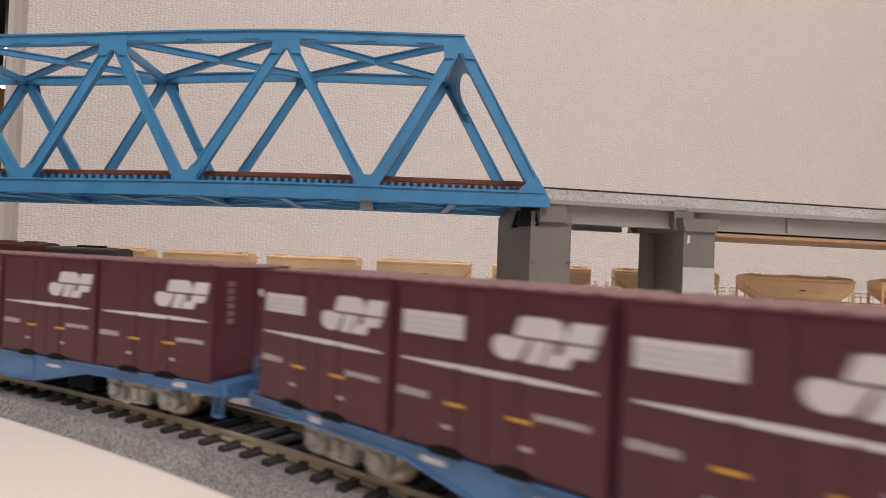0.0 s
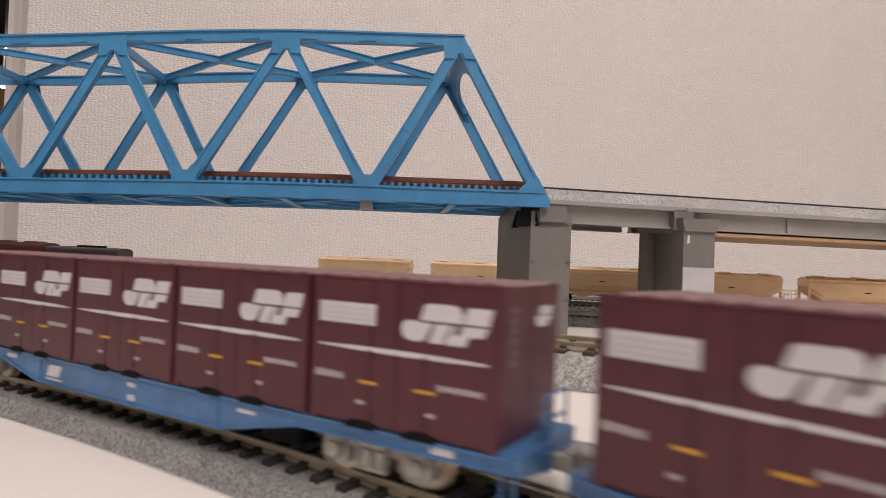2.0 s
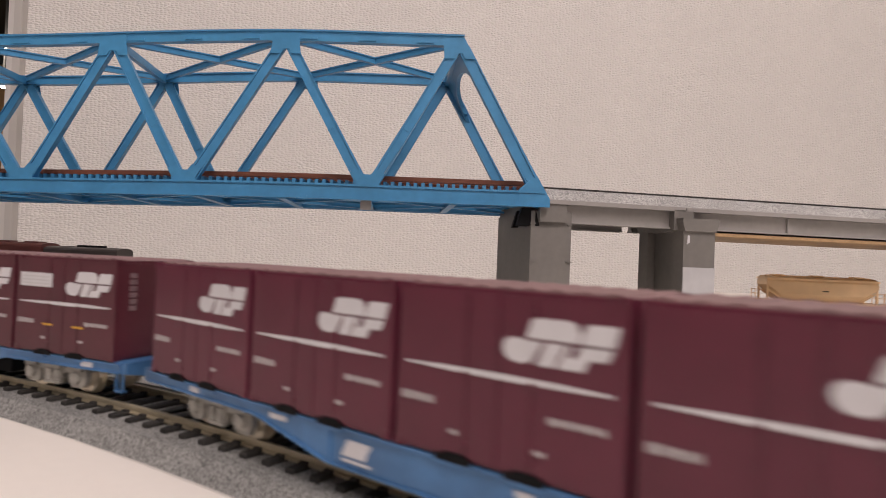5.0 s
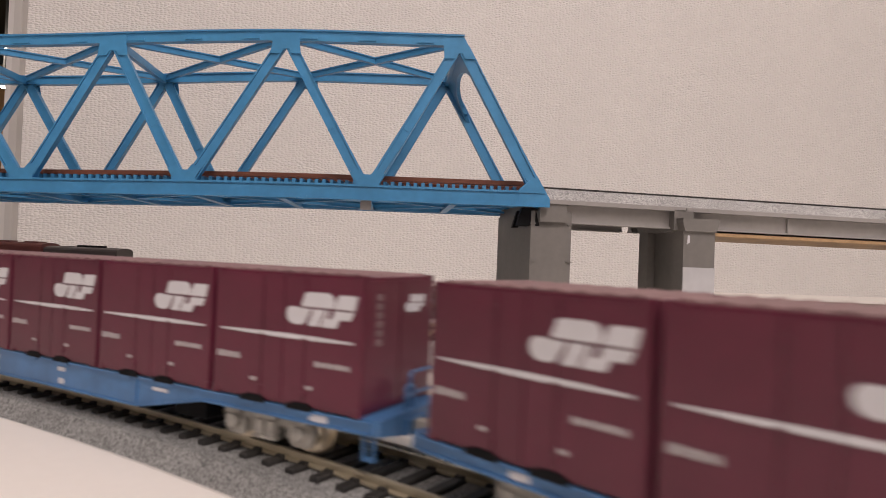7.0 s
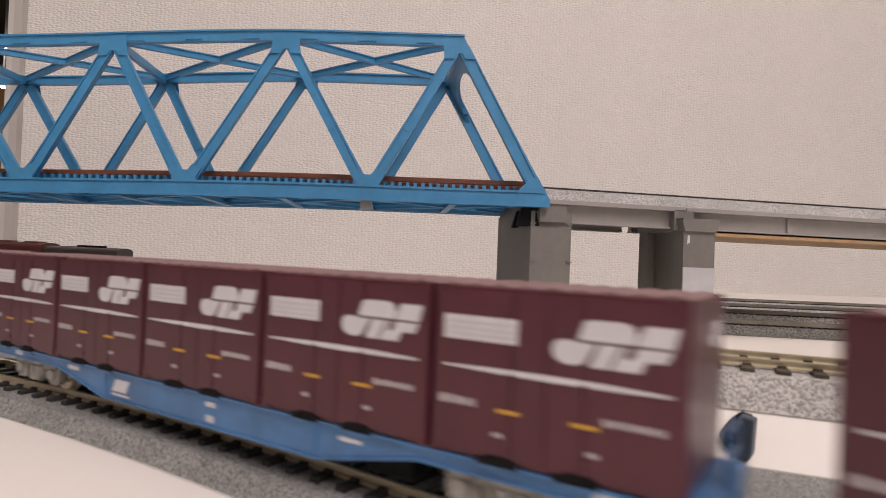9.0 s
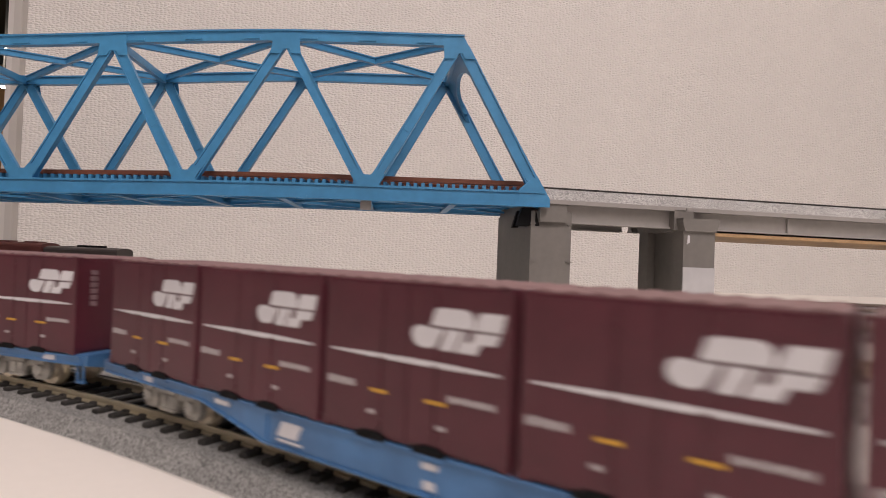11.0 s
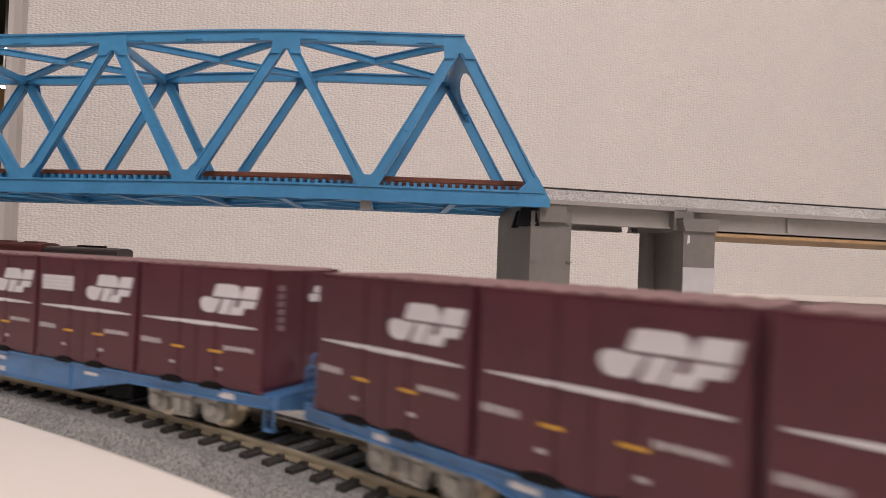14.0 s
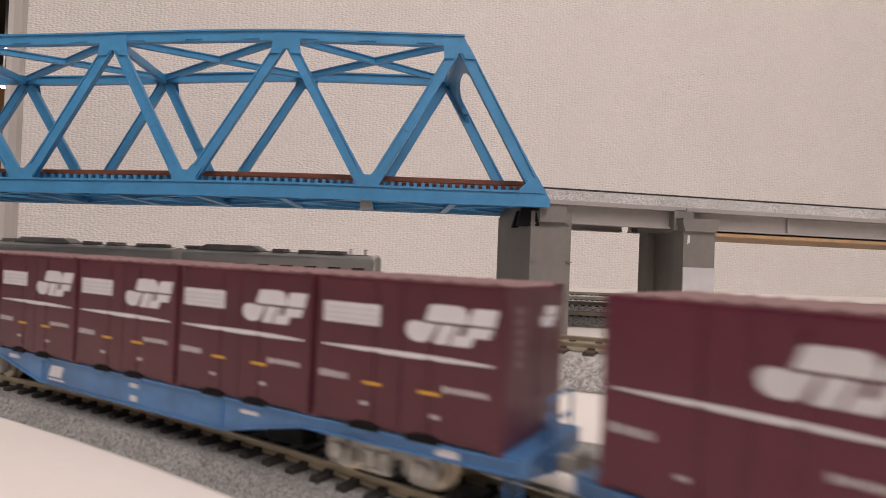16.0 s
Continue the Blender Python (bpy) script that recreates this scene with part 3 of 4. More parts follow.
def wagon():
    e = empty("flat_wagon", "blue fish-bellied container flat wagon carrying five containers", "wagon", "container wagons")
    half = 0.1215
    prof = [(-half, 0.0095), (-0.0690, 0.0095), (-0.0430, 0.0042), (0.0430, 0.0042), (0.0690, 0.0095), (half, 0.0095), (half, 0.0122), (-half, 0.0122)]
    for s in (-1, 1):
        bm = bmesh.new()
        prism(bm, prof, lambda u, v, w: (u, s * 0.0143 + w, v), 0.0012)
        flange = [(-half, 0.0095), (-0.0690, 0.0095), (-0.0430, 0.0042), (0.0430, 0.0042), (0.0690, 0.0095), (half, 0.0095)]
        for (a, za), (b, zb) in zip(flange[:-1], flange[1:]):
            beam(bm, (a, s * 0.0146, za), (b, s * 0.0146, zb), 0.0017, 0.0005)
        beam(bm, (-half, s * 0.0146, 0.0120), (half, s * 0.0146, 0.0120), 0.0017, 0.0006)
        for x in (-0.0420, 0.0420):
            box(bm, (x, s * 0.0150, 0.0080), (0.0007, 0.0008, 0.0070))
        for k in range(-2, 3):
            for d in (-0.0105, 0.0070):
                box(bm, (k * PITCH + d, s * 0.0147, 0.0118), (0.0052, 0.0016, 0.0012))
        sill = part("side_sill", bm, WAGON_BLUE, e, "deep blue side sill")
        for x, z, w, h in ((s * 0.034, 0.0084, 0.0085, 0.0034), (0.006, 0.0098, 0.0036, 0.0012), (0.006, 0.0062, 0.0028, 0.0016),
                           (0.052, 0.0098, 0.0060, 0.0009), (-0.060, 0.0104, 0.0060, 0.0012), (s * -0.107, 0.0108, 0.0052, 0.0016), (s * 0.096, 0.0108, 0.0042, 0.0014), (s * 0.034, 0.0058, 0.0085, 0.0005)):
            bm = bmesh.new()
            if h > 0.003:
                prism(bm, [(-w / 2, -h / 2), (w * 0.30, -h / 2), (w / 2, h / 2), (-w * 0.30, h / 2)], lambda u, v, q: (x + u, s * 0.01500 + q, z + v), 0.0003)
            else:
                box(bm, (x, s * 0.01500, z), (w, 0.0003, h))
            part("stencil", bm, PRINT, sill, "illegible white stencil")
    bm = bmesh.new()
    box(bm, (0, 0, 0.0110), (2 * half, 0.0272, 0.0012))
    for x in (-0.1, -0.07, -0.035, 0, 0.035, 0.07, 0.1):
        box(bm, (x, 0, 0.0095), (0.0020, 0.0270, 0.0020))
    box(bm, (0, 0, 0.0075), (0.17, 0.0080, 0.0060))
    part("deck", bm, WAGON_BLUE, e)
    for s in (-1, 1):
        bm = bmesh.new()
        prism(bm, [(-0.0146, 0.0122), (0.0146, 0.0122), (0.0146, 0.0092), (0.0060, 0.0076), (-0.0060, 0.0076), (-0.0146, 0.0092)],
              lambda u, v, w: (s * (half + 0.0012) + w, u, v), 0.0024)
        box(bm, (s * (half - 0.0016), 0, 0.0124), (0.0080, 0.0292, 0.0006))
        box(bm, (s * (half + 0.0018), 0, 0.0092), (0.0030, 0.0090, 0.0036))
        part("end_beam", bm, WAGON_BLUE, e)
        bm = bmesh.new()
        for d in (-0.0013, 0.0013):
            box(bm, (s * (half - 0.0006) + d, -s * 0.0143, 0.0066), (0.0006, 0.0006, 0.0062))
        box(bm, (s * (half - 0.0006), -s * 0.0140, 0.0038), (0.0032, 0.0016, 0.0006))
        part("step_iron", bm, WAGON_BLUE, e, "thin blue hanging step")
        bm = bmesh.new()
        box(bm, (s * (half + 0.0046), 0, 0.0090), (0.0062, 0.0032, 0.0030))
        box(bm, (s * (half + 0.0070), 0.0012, 0.0090), (0.0022, 0.0040, 0.0042))
        part("coupler", bm, BOGIE, e, "grey knuckle coupler")
        bogie(e, s * 0.0887)
    x, t = half + 0.0006, 0.00055
    for ya, yb, top, out in ((0.0000, 0.0140, 0.0214, 0.0), (-0.0030, 0.0012, 0.0186, 0.0008)):
        bm = bmesh.new()
        prism(bm, [(ya, 0.0123), (ya + t, 0.0123), (ya + t, top - 0.0013), (ya + 0.0014, top - t), (yb - 0.0014, top - t), (yb - t, top - 0.0013), (yb - t, 0.0123), (yb, 0.0123),
                   (yb, top - 0.0011), (yb - 0.0012, top), (ya + 0.0012, top), (ya, top - 0.0011)],
              lambda u, v, w: (x + out + w, u, v), t)
        hr = part("handrail", bm, WAGON_BLUE, e, "thin blue end handrail")
        bm = bmesh.new()
        box(bm, (x + out, (ya + yb) / 2, 0.0160), (t * 0.9, yb - ya - 2 * t + 0.0002, t))
        part("cross_bar", bm, WAGON_BLUE, hr)
    bm = bmesh.new()
    box(bm, (0.060, -0.0085, 0.0058), (0.0120, 0.0060, 0.0050))
    part("brake_box", bm, BLACK, e, "dark brake gear box")
    bm = bmesh.new()
    cyl(bm, (-0.058, 0.0070, 0.0056), 0.0030, 0.0140, "X", 14)
    part("air_tank", bm, BLACK, e, "dark air tank")
    return e


# ---- bridge ----
def camber(x, up):
    """Rise of the chords along the span: full towards the viaduct, falling off beyond the third panel."""
    u = min(1.0, max(0.0, (x + 0.34) / 0.23))
    e = u * u * (3 - 2 * u)
    low, high = -0.0050 + 0.0036 * e, -0.0045 + 0.0095 * e
    return low + (high - low) * up


def bridge():
    p, h, w = 0.0909, 0.0753, 0.0743
    n = 6
    br = empty("truss_bridge", "light blue Warren truss railway bridge with brown track", "bridge")
    br.matrix_world = pose(0.0500, 0.3193, 0.0924, 0, 0, -0.9)
    bot = [(-k * p - (0.0050 if k == 2 else 0.0), 0) for k in range(n + 1)]
    topn = [(-(k + 0.5) * p, h) for k in range(n)]
    for y in (0.0, w):
        out = -1 if y == 0 else 1
        bm = bmesh.new()
        beam(bm, (-n * p, y, 0.0011), (0, y, 0.0011), 0.0044, 0.0070)
        beam(bm, (-n * p, y + out * 0.0024, 0.0043), (0.0015, y + out * 0.0024, 0.0043), 0.0010, 0.0010)
        beam(bm, (-n * p, y + out * 0.0026, -0.0023), (0.0025, y + out * 0.0026, -0.0023), 0.0014, 0.0008)
        for k in range(n * 4):
            box(bm, (-(k + 0.5) * p / 4, y + out * 0.0025, -0.0018), (0.0060, 0.0010, 0.0008))
        part("bottom_chord", bm, BRIDGE, br)
        bm = bmesh.new()
        beam(bm, (*[topn[-1][0], y, h],), (*[topn[0][0], y, h],), 0.0040, 0.0046)
        beam(bm, (topn[-1][0] - 0.001, y, h + 0.0026), (topn[0][0] + 0.002, y, h + 0.0026), 0.0060, 0.0008)
        for k in range(n * 3):
            box(bm, (topn[0][0] - (k + 0.6) * p / 3, y + out * 0.0023, h - 0.0010), (0.0090, 0.0006, 0.0010))
        part("top_chord", bm, BRIDGE, br)
        for k in range(n):
            tx = topn[k][0]
            for bx in (bot[k][0], bot[k + 1][0]):
                bm = bmesh.new()
                end = (k == 0 and bx == 0) or (k == n - 1 and bx == bot[n][0])
                th = 0.0057 if end else 0.0050
                beam(bm, (bx, y, 0.002), (tx, y, h - 0.001), th, 0.0026, (0, 1, 0))
                q, r_ = Vector((bx, y, 0)), Vector((tx, y, h))
                mid = q.lerp(r_, 0.42)
                beam(bm, mid, q.lerp(r_, 0.47), th * 0.7, 0.0032, (0, 1, 0))
                for sgn in (-1, 1):
                    off = Vector((r_.z - q.z, 0, q.x - r_.x)).normalized() * (th * 0.47) * sgn
                    beam(bm, q.lerp(r_, 0.06) + off, q.lerp(r_, 0.95) + off, 0.0006, 0.0040, (0, 1, 0))
                part("end_post" if end else "diagonal", bm, BRIDGE, br)
        for k in range(n + 1):
            bm = bmesh.new()
            x = bot[k][0]
            if 0 < k < n:
                pts = [(-0.0066, 0.0036), (0.0066, 0.0036), (0.0062, 0.0060), (0.0088, 0.0105), (0.0040, 0.0125), (0.0018, 0.0098), (-0.0018, 0.0098),
                       (-0.0040, 0.0125), (-0.0088, 0.0105), (-0.0062, 0.0060)]
            elif k == 0:
                pts = [(-0.0120, -0.0027), (0.0040, -0.0027), (0.0040, 0.0010), (-0.0030, 0.0120), (-0.0075, 0.0095), (-0.0120, 0.0056)]
            else:
                pts = [(0.0120, -0.0027), (-0.0040, -0.0027), (-0.0040, 0.0010), (0.0030, 0.0120), (0.0075, 0.0095), (0.0120, 0.0056)]
            prism(bm, pts, lambda u, v, q: (x + u, y + out * 0.0022 + q, v), 0.0004)
            part("gusset", bm, BRIDGE, br)
        for k in range(n):
            bm = bmesh.new()
            x = topn[k][0]
            if k == 0:
                pts = [(-0.0085, 0.0021), (0.0018, 0.0021), (0.0082, -0.0085), (0.0027, -0.0085), (0.0014, -0.0060), (-0.0016, -0.0060), (-0.0027, -0.0085),
                       (-0.0080, -0.0085), (-0.0085, -0.0035)]
            elif k == n - 1:
                pts = [(0.0085, 0.0021), (-0.0018, 0.0021), (-0.0082, -0.0085), (-0.0027, -0.0085), (-0.0014, -0.0060), (0.0016, -0.0060), (0.0027, -0.0085),
                       (0.0080, -0.0085), (0.0085, -0.0035)]
            else:
                pts = [(-0.0073, 0.0021), (0.0073, 0.0021), (0.0071, -0.0028), (0.0080, -0.0085), (0.0029, -0.0085), (0.0019, -0.0062), (-0.0019, -0.0062),
                       (-0.0029, -0.0085), (-0.0080, -0.0085), (-0.0071, -0.0028)]
            prism(bm, pts, lambda u, v, q: (x + u, y + out * 0.0020 + q, h + v), 0.0004)
            part("gusset", bm, BRIDGE, br)
    # top bracing
    for k in range(n):
        x = topn[k][0]
        bm = bmesh.new()
        beam(bm, (x, 0.003, h - 0.001), (x, w - 0.003, h - 0.001), 0.0028, 0.0040)
        part("top_strut", bm, BRIDGE, br)
        if k < n - 1:
            x2 = topn[k + 1][0]
            for a, b in ((0.002, w - 0.002), (w - 0.002, 0.002)):
                bm = bmesh.new()
                beam(bm, (x, a, h), (x2, b, h), 0.0024, 0.0028)
                beam(bm, (x, a, h + 0.0016), (x2, b, h + 0.0016), 0.0036, 0.0006)
                part("top_brace", bm, BRIDGE, br)
    # portal arches in the plane of the end posts
    for k, sgn in ((0, 1), (n - 1, -1)):
        x = topn[k][0]
        bm = bmesh.new()
        dx, dz = sgn * p / 2, -h
        ln = math.hypot(dx, dz)
        ax = Vector((dx / ln, 0, dz / ln))
        pts = [(0.0, 0.0), (w, 0.0), (w, 0.030), (w - 0.004, 0.024)]
        for i in range(13):
            t = math.pi * i / 12
            pts.append((w / 2 + (w / 2 - 0.006) * math.cos(t), 0.023 - 0.015 * math.sin(t)))
        pts += [(0.004, 0.024), (0.0, 0.030)]
        prism(bm, pts, lambda u, v, q: (x + ax.x * v + q * 1.0, u, h + ax.z * v), 0.0022)
        part("portal_frame", bm, BRIDGE, br)
    # floor system
    for k in range(2 * n + 1):
        bm = bmesh.new()
        box(bm, (-k * p / 2, w / 2, 0.0006), (0.0016, w - 0.006, 0.0052))
        box(bm, (-k * p / 2, w / 2, -0.0024), (0.0040, w - 0.006, 0.0008))
        part("floor_beam", bm, BRIDGE, br)
    for y in (0.0125, 0.0255, 0.0487, 0.0617):
        bm = bmesh.new()
        beam(bm, (-n * p, y, 0.0022), (0, y, 0.0022), 0.0022, 0.0034)
        part("stringer", bm, BRIDGE, br)
    for k in range(n):
        for a, b in ((0.003, w - 0.003), (w - 0.003, 0.003)):
            bm = bmesh.new()
            beam(bm, (-k * p, a, -0.0014), (-(k + 1) * p, b, -0.0014), 0.0026, 0.0012)
            part("lower_brace", bm, BRIDGE, br)
    for k in range(4 * n):
        for ya, yb in ((0.0125, 0.0255), (0.0487, 0.0617)):
            bm = bmesh.new()
            xa, xb = -k * p / 4, -(k + 1) * p / 4
            beam(bm, (xa, ya if k % 2 else yb, 0.0004), (xb, yb if k % 2 else ya, 0.0004), 0.0012, 0.0010)
            part("stringer_brace", bm, BRIDGE, br)
    me = None
    for yc in (0.019, 0.0552):
        for s in (-1, 1):
            bm = bmesh.new()
            beam(bm, (-n * p, yc + s * 0.0048, 0.0098), (0.002, yc + s * 0.0048, 0.0098), 0.0011, 0.0020)
            part("rail", bm, RAIL_BROWN, br, "reddish brown rail")
            bm = bmesh.new()
            beam(bm, (-n * p, yc + s * 0.0082, 0.0096), (0.002, yc + s * 0.0082, 0.0096), 0.0014, 0.0022)
            part("guard_timber", bm, RAIL_BROWN, br, "reddish brown guard timber")
        if me is None:
            bm = bmesh.new()
            box(bm, (0, 0, 0.0062), (0.0018, 0.0200, 0.0046))
            me = mesh("tie", bm, BRIDGE)
        for i in range(int(n * p / 0.0041)):
            ob = new("tie", me)
            ob.parent = br
            ob.location = (-0.003 - i * 0.0041 - 0.10 * yc, yc, camber(-0.003 - i * 0.0041, 0.0))
    # the long members follow the camber; the whole span stands slightly askew on its piers
    for ob in br.children:
        if ob.name.split(".")[0] in ("bottom_chord", "top_chord", "rail", "guard_timber", "stringer"):
            bm = bmesh.new()
            bm.from_mesh(ob.data)
            long_edges = [ed for ed in bm.edges if abs(ed.verts[0].co.x - ed.verts[1].co.x) > 0.1]
            bmesh.ops.subdivide_edges(bm, edges=long_edges, cuts=24, use_grid_fill=True)
            bm.to_mesh(ob.data)
            bm.free()
    for ob in br.children:
        if len(ob.data.vertices) and ob.name[:3] != "tie":
            for v in ob.data.vertices:
                v.co.z += camber(v.co.x, v.co.z / h)
                v.co.x -= 0.10 * v.co.y
    # bearings
    for x in (-0.006, -n * p + 0.006):
        for y in (0.007, 0.030, w - 0.008):
            bm = bmesh.new()
            prism(bm, [(-0.006, 0), (0.006, 0), (0.0035, 0.0094), (-0.0035, 0.0094)], lambda u, v, q: (x + u, y + q, v - 0.0138), 0.009)
            part("bearing", bm, BLACK, br, "black bridge bearing")
    bm = bmesh.new()
    box(bm, (-p - 0.0005, 0.0010, -0.0060), (0.0055, 0.0020, 0.0060))
    part("joint_plate", bm, CONCRETE_L, br, "grey joint plate under the chord")


def pier(name, x, y, z0, wid, dep, top, rot, label, cap=False, niche=False, patch=False):
    e = empty(name, label, "pier", "viaduct piers")
    e.matrix_world = pose(x, y, z0, 0, 0, rot)
    H = top - z0
    bm = bmesh.new()
    if niche:
        t, r = wid * 0.55, wid * 0.25
        prism(bm, [(0, 0), (wid, 0), (wid, t), (wid - r, t), (wid - r, dep - t), (wid, dep - t), (wid, dep), (0, dep), (0, dep - t), (r, dep - t), (r, t), (0, t)],
              lambda u, v, w: (u, v, H / 2 + w), H)
    else:
        box(bm, (wid / 2, dep / 2, H / 2), (wid, dep, H))
    part("shaft", bm, CONCRETE, e)
    if cap:
        bm = bmesh.new()
        ov = 0.0014
        pts = [(-0.0, -0.0070), (wid, -0.0070), (wid + ov, -0.002), (wid + ov, 0.0), (-ov, 0.0), (-ov, -0.002)]
        prism(bm, pts, lambda u, v, q: (u, dep / 2 + q, H + v + 0.0002), dep + 2 * ov)
        part("cap", bm, CONCRETE, e)
    else:
        bm = bmesh.new()
        for z in (0.3, 0.6, 0.9):
            box(bm, (0.001, -0.0004, H * z), (0.0030, 0.0008, 0.0006))
            box(bm, (wid - 0.001, -0.0004, H * z), (0.0030, 0.0008, 0.0006))
        part("joint", bm, CONCRETE, e)
    if patch:
        bm = bmesh.new()
        box(bm, (wid / 2, -0.0002, H * 0.30), (wid * 1.002, 0.0008, H * 0.6))
        part("lower_panel", bm, CLAY, e, "paler grey lower panel")
        bm = bmesh.new()
        prism(bm, [(0.0020, 0.0), (0.0036, 0.001), (0.0034, 0.0045), (0.0024, 0.005)], lambda u, v, q: (u, q - 0.0001, H * 0.79 + v), 0.0006)
        part("chip", bm, PRINT, e, "small white paint chip")
    return e


def viaduct():
    bridge_rot = -0.9
    pier("bridge_pier", 0.0455, 0.3215, BASE, 0.0222, 0.070, 0.0865, 9, "dark grey concrete bridge pier at the truss end")
    pier("viaduct_pier", 0.1285, 0.3290, BASE, 0.0188, 0.047, 0.0862, 11, "grey concrete viaduct pier with a pale lower panel", True, True, True)
    pier("bridge_pier", -0.500, 0.3530, 0.0005, 0.0215, 0.048, 0.0780, 0, "dark grey concrete bridge pier at the truss end")
    v = empty("viaduct", "grey slab viaduct carrying granite ballasted track", "viaduct")
    v.matrix_world = pose(0.0512, 0.3200, 0.0986, 0, 0, 11)
    L, W = 0.62, 0.074
    spans = [(0.0, 0.0815), (0.082, L)]
    for a, b in spans:
        bm = bmesh.new()
        box(bm, ((a + b) / 2, W / 2, -0.0071), (b - a, W + 0.002, 0.0022))
        box(bm, ((a + b) / 2, 0.002, -0.0060), (b - a, 0.0016, 0.0016))
        part("slab", bm, CONCRETE_L, v)
        for y in (0.006, W - 0.006):
            bm = bmesh.new()
            box(bm, ((a + b) / 2, y, -0.0125), (b - a - 0.006, 0.004, 0.0086))
            box(bm, ((a + b) / 2, y, -0.0172), (b - a - 0.006, 0.0062, 0.0010))
            part("girder", bm, CONCRETE_L, v, "pale grey side girder")
    bm = bmesh.new()
    box(bm, (0.006, W / 2, -0.0125), (0.0150, W, 0.0105))
    part("end_block", bm, CONCRETE, v)
    bm = bmesh.new()
    box(bm, (0.0805, 0.010, -0.013), (0.0115, 0.022, 0.0110))
    part("end_block", bm, CONCRETE, v)
    bm = bmesh.new()
    box(bm, (0.1496, 0.0035, -0.0130), (0.0030, 0.0020, 0.0085))
    part("girder_lug", bm, CONCRETE_L, v)
    bm = bmesh.new()
    box(bm, (0.36, W / 2, -0.0197), (0.53, W - 0.006, 0.0018))
    part("plank", bm, WOOD, v, "pale wooden plank under the deck")
    bm = bmesh.new()
    prism(bm, [(0.0006, -0.0060), (0.0040, 0.0), (W - 0.0040, 0.0), (W - 0.0006, -0.0060)], lambda a, b, w: (L / 2 + w, a, b), L)
    part("ballast", bm, BALLAST_LIGHT, v, "light speckled granite ballast")
    for yc in (0.019, 0.0552):
        for s in (-1, 1):
            bm = bmesh.new()
            box(bm, (L / 2, yc + s * 0.0048, 0.0012), (L, 0.0010, 0.0020))
            part("rail", bm, SLEEPER, v, "dark weathered rail")
        bm = bmesh.new()
        for i in range(int(L / 0.005)):
            box(bm, (0.003 + i * 0.005, yc, 0.0002), (0.0022, 0.0170, 0.0010))
        tagged(part("sleepers", bm, SLEEPER, v, "row of dark sleepers"), kind="stuff")
    bm = bmesh.new()
    bmesh.ops.create_uvsphere(bm, u_segments=10, v_segments=6, radius=0.0011, matrix=Matrix.Translation((-0.001, 0.004, 0.0006)))
    part("marker", bm, PRINT, v, "tiny white knob at the joint")
    pier("viaduct_pier", 0.40, 0.392, BASE, 0.0182, 0.052, 0.0800, 11, "grey concrete viaduct pier", True, True)


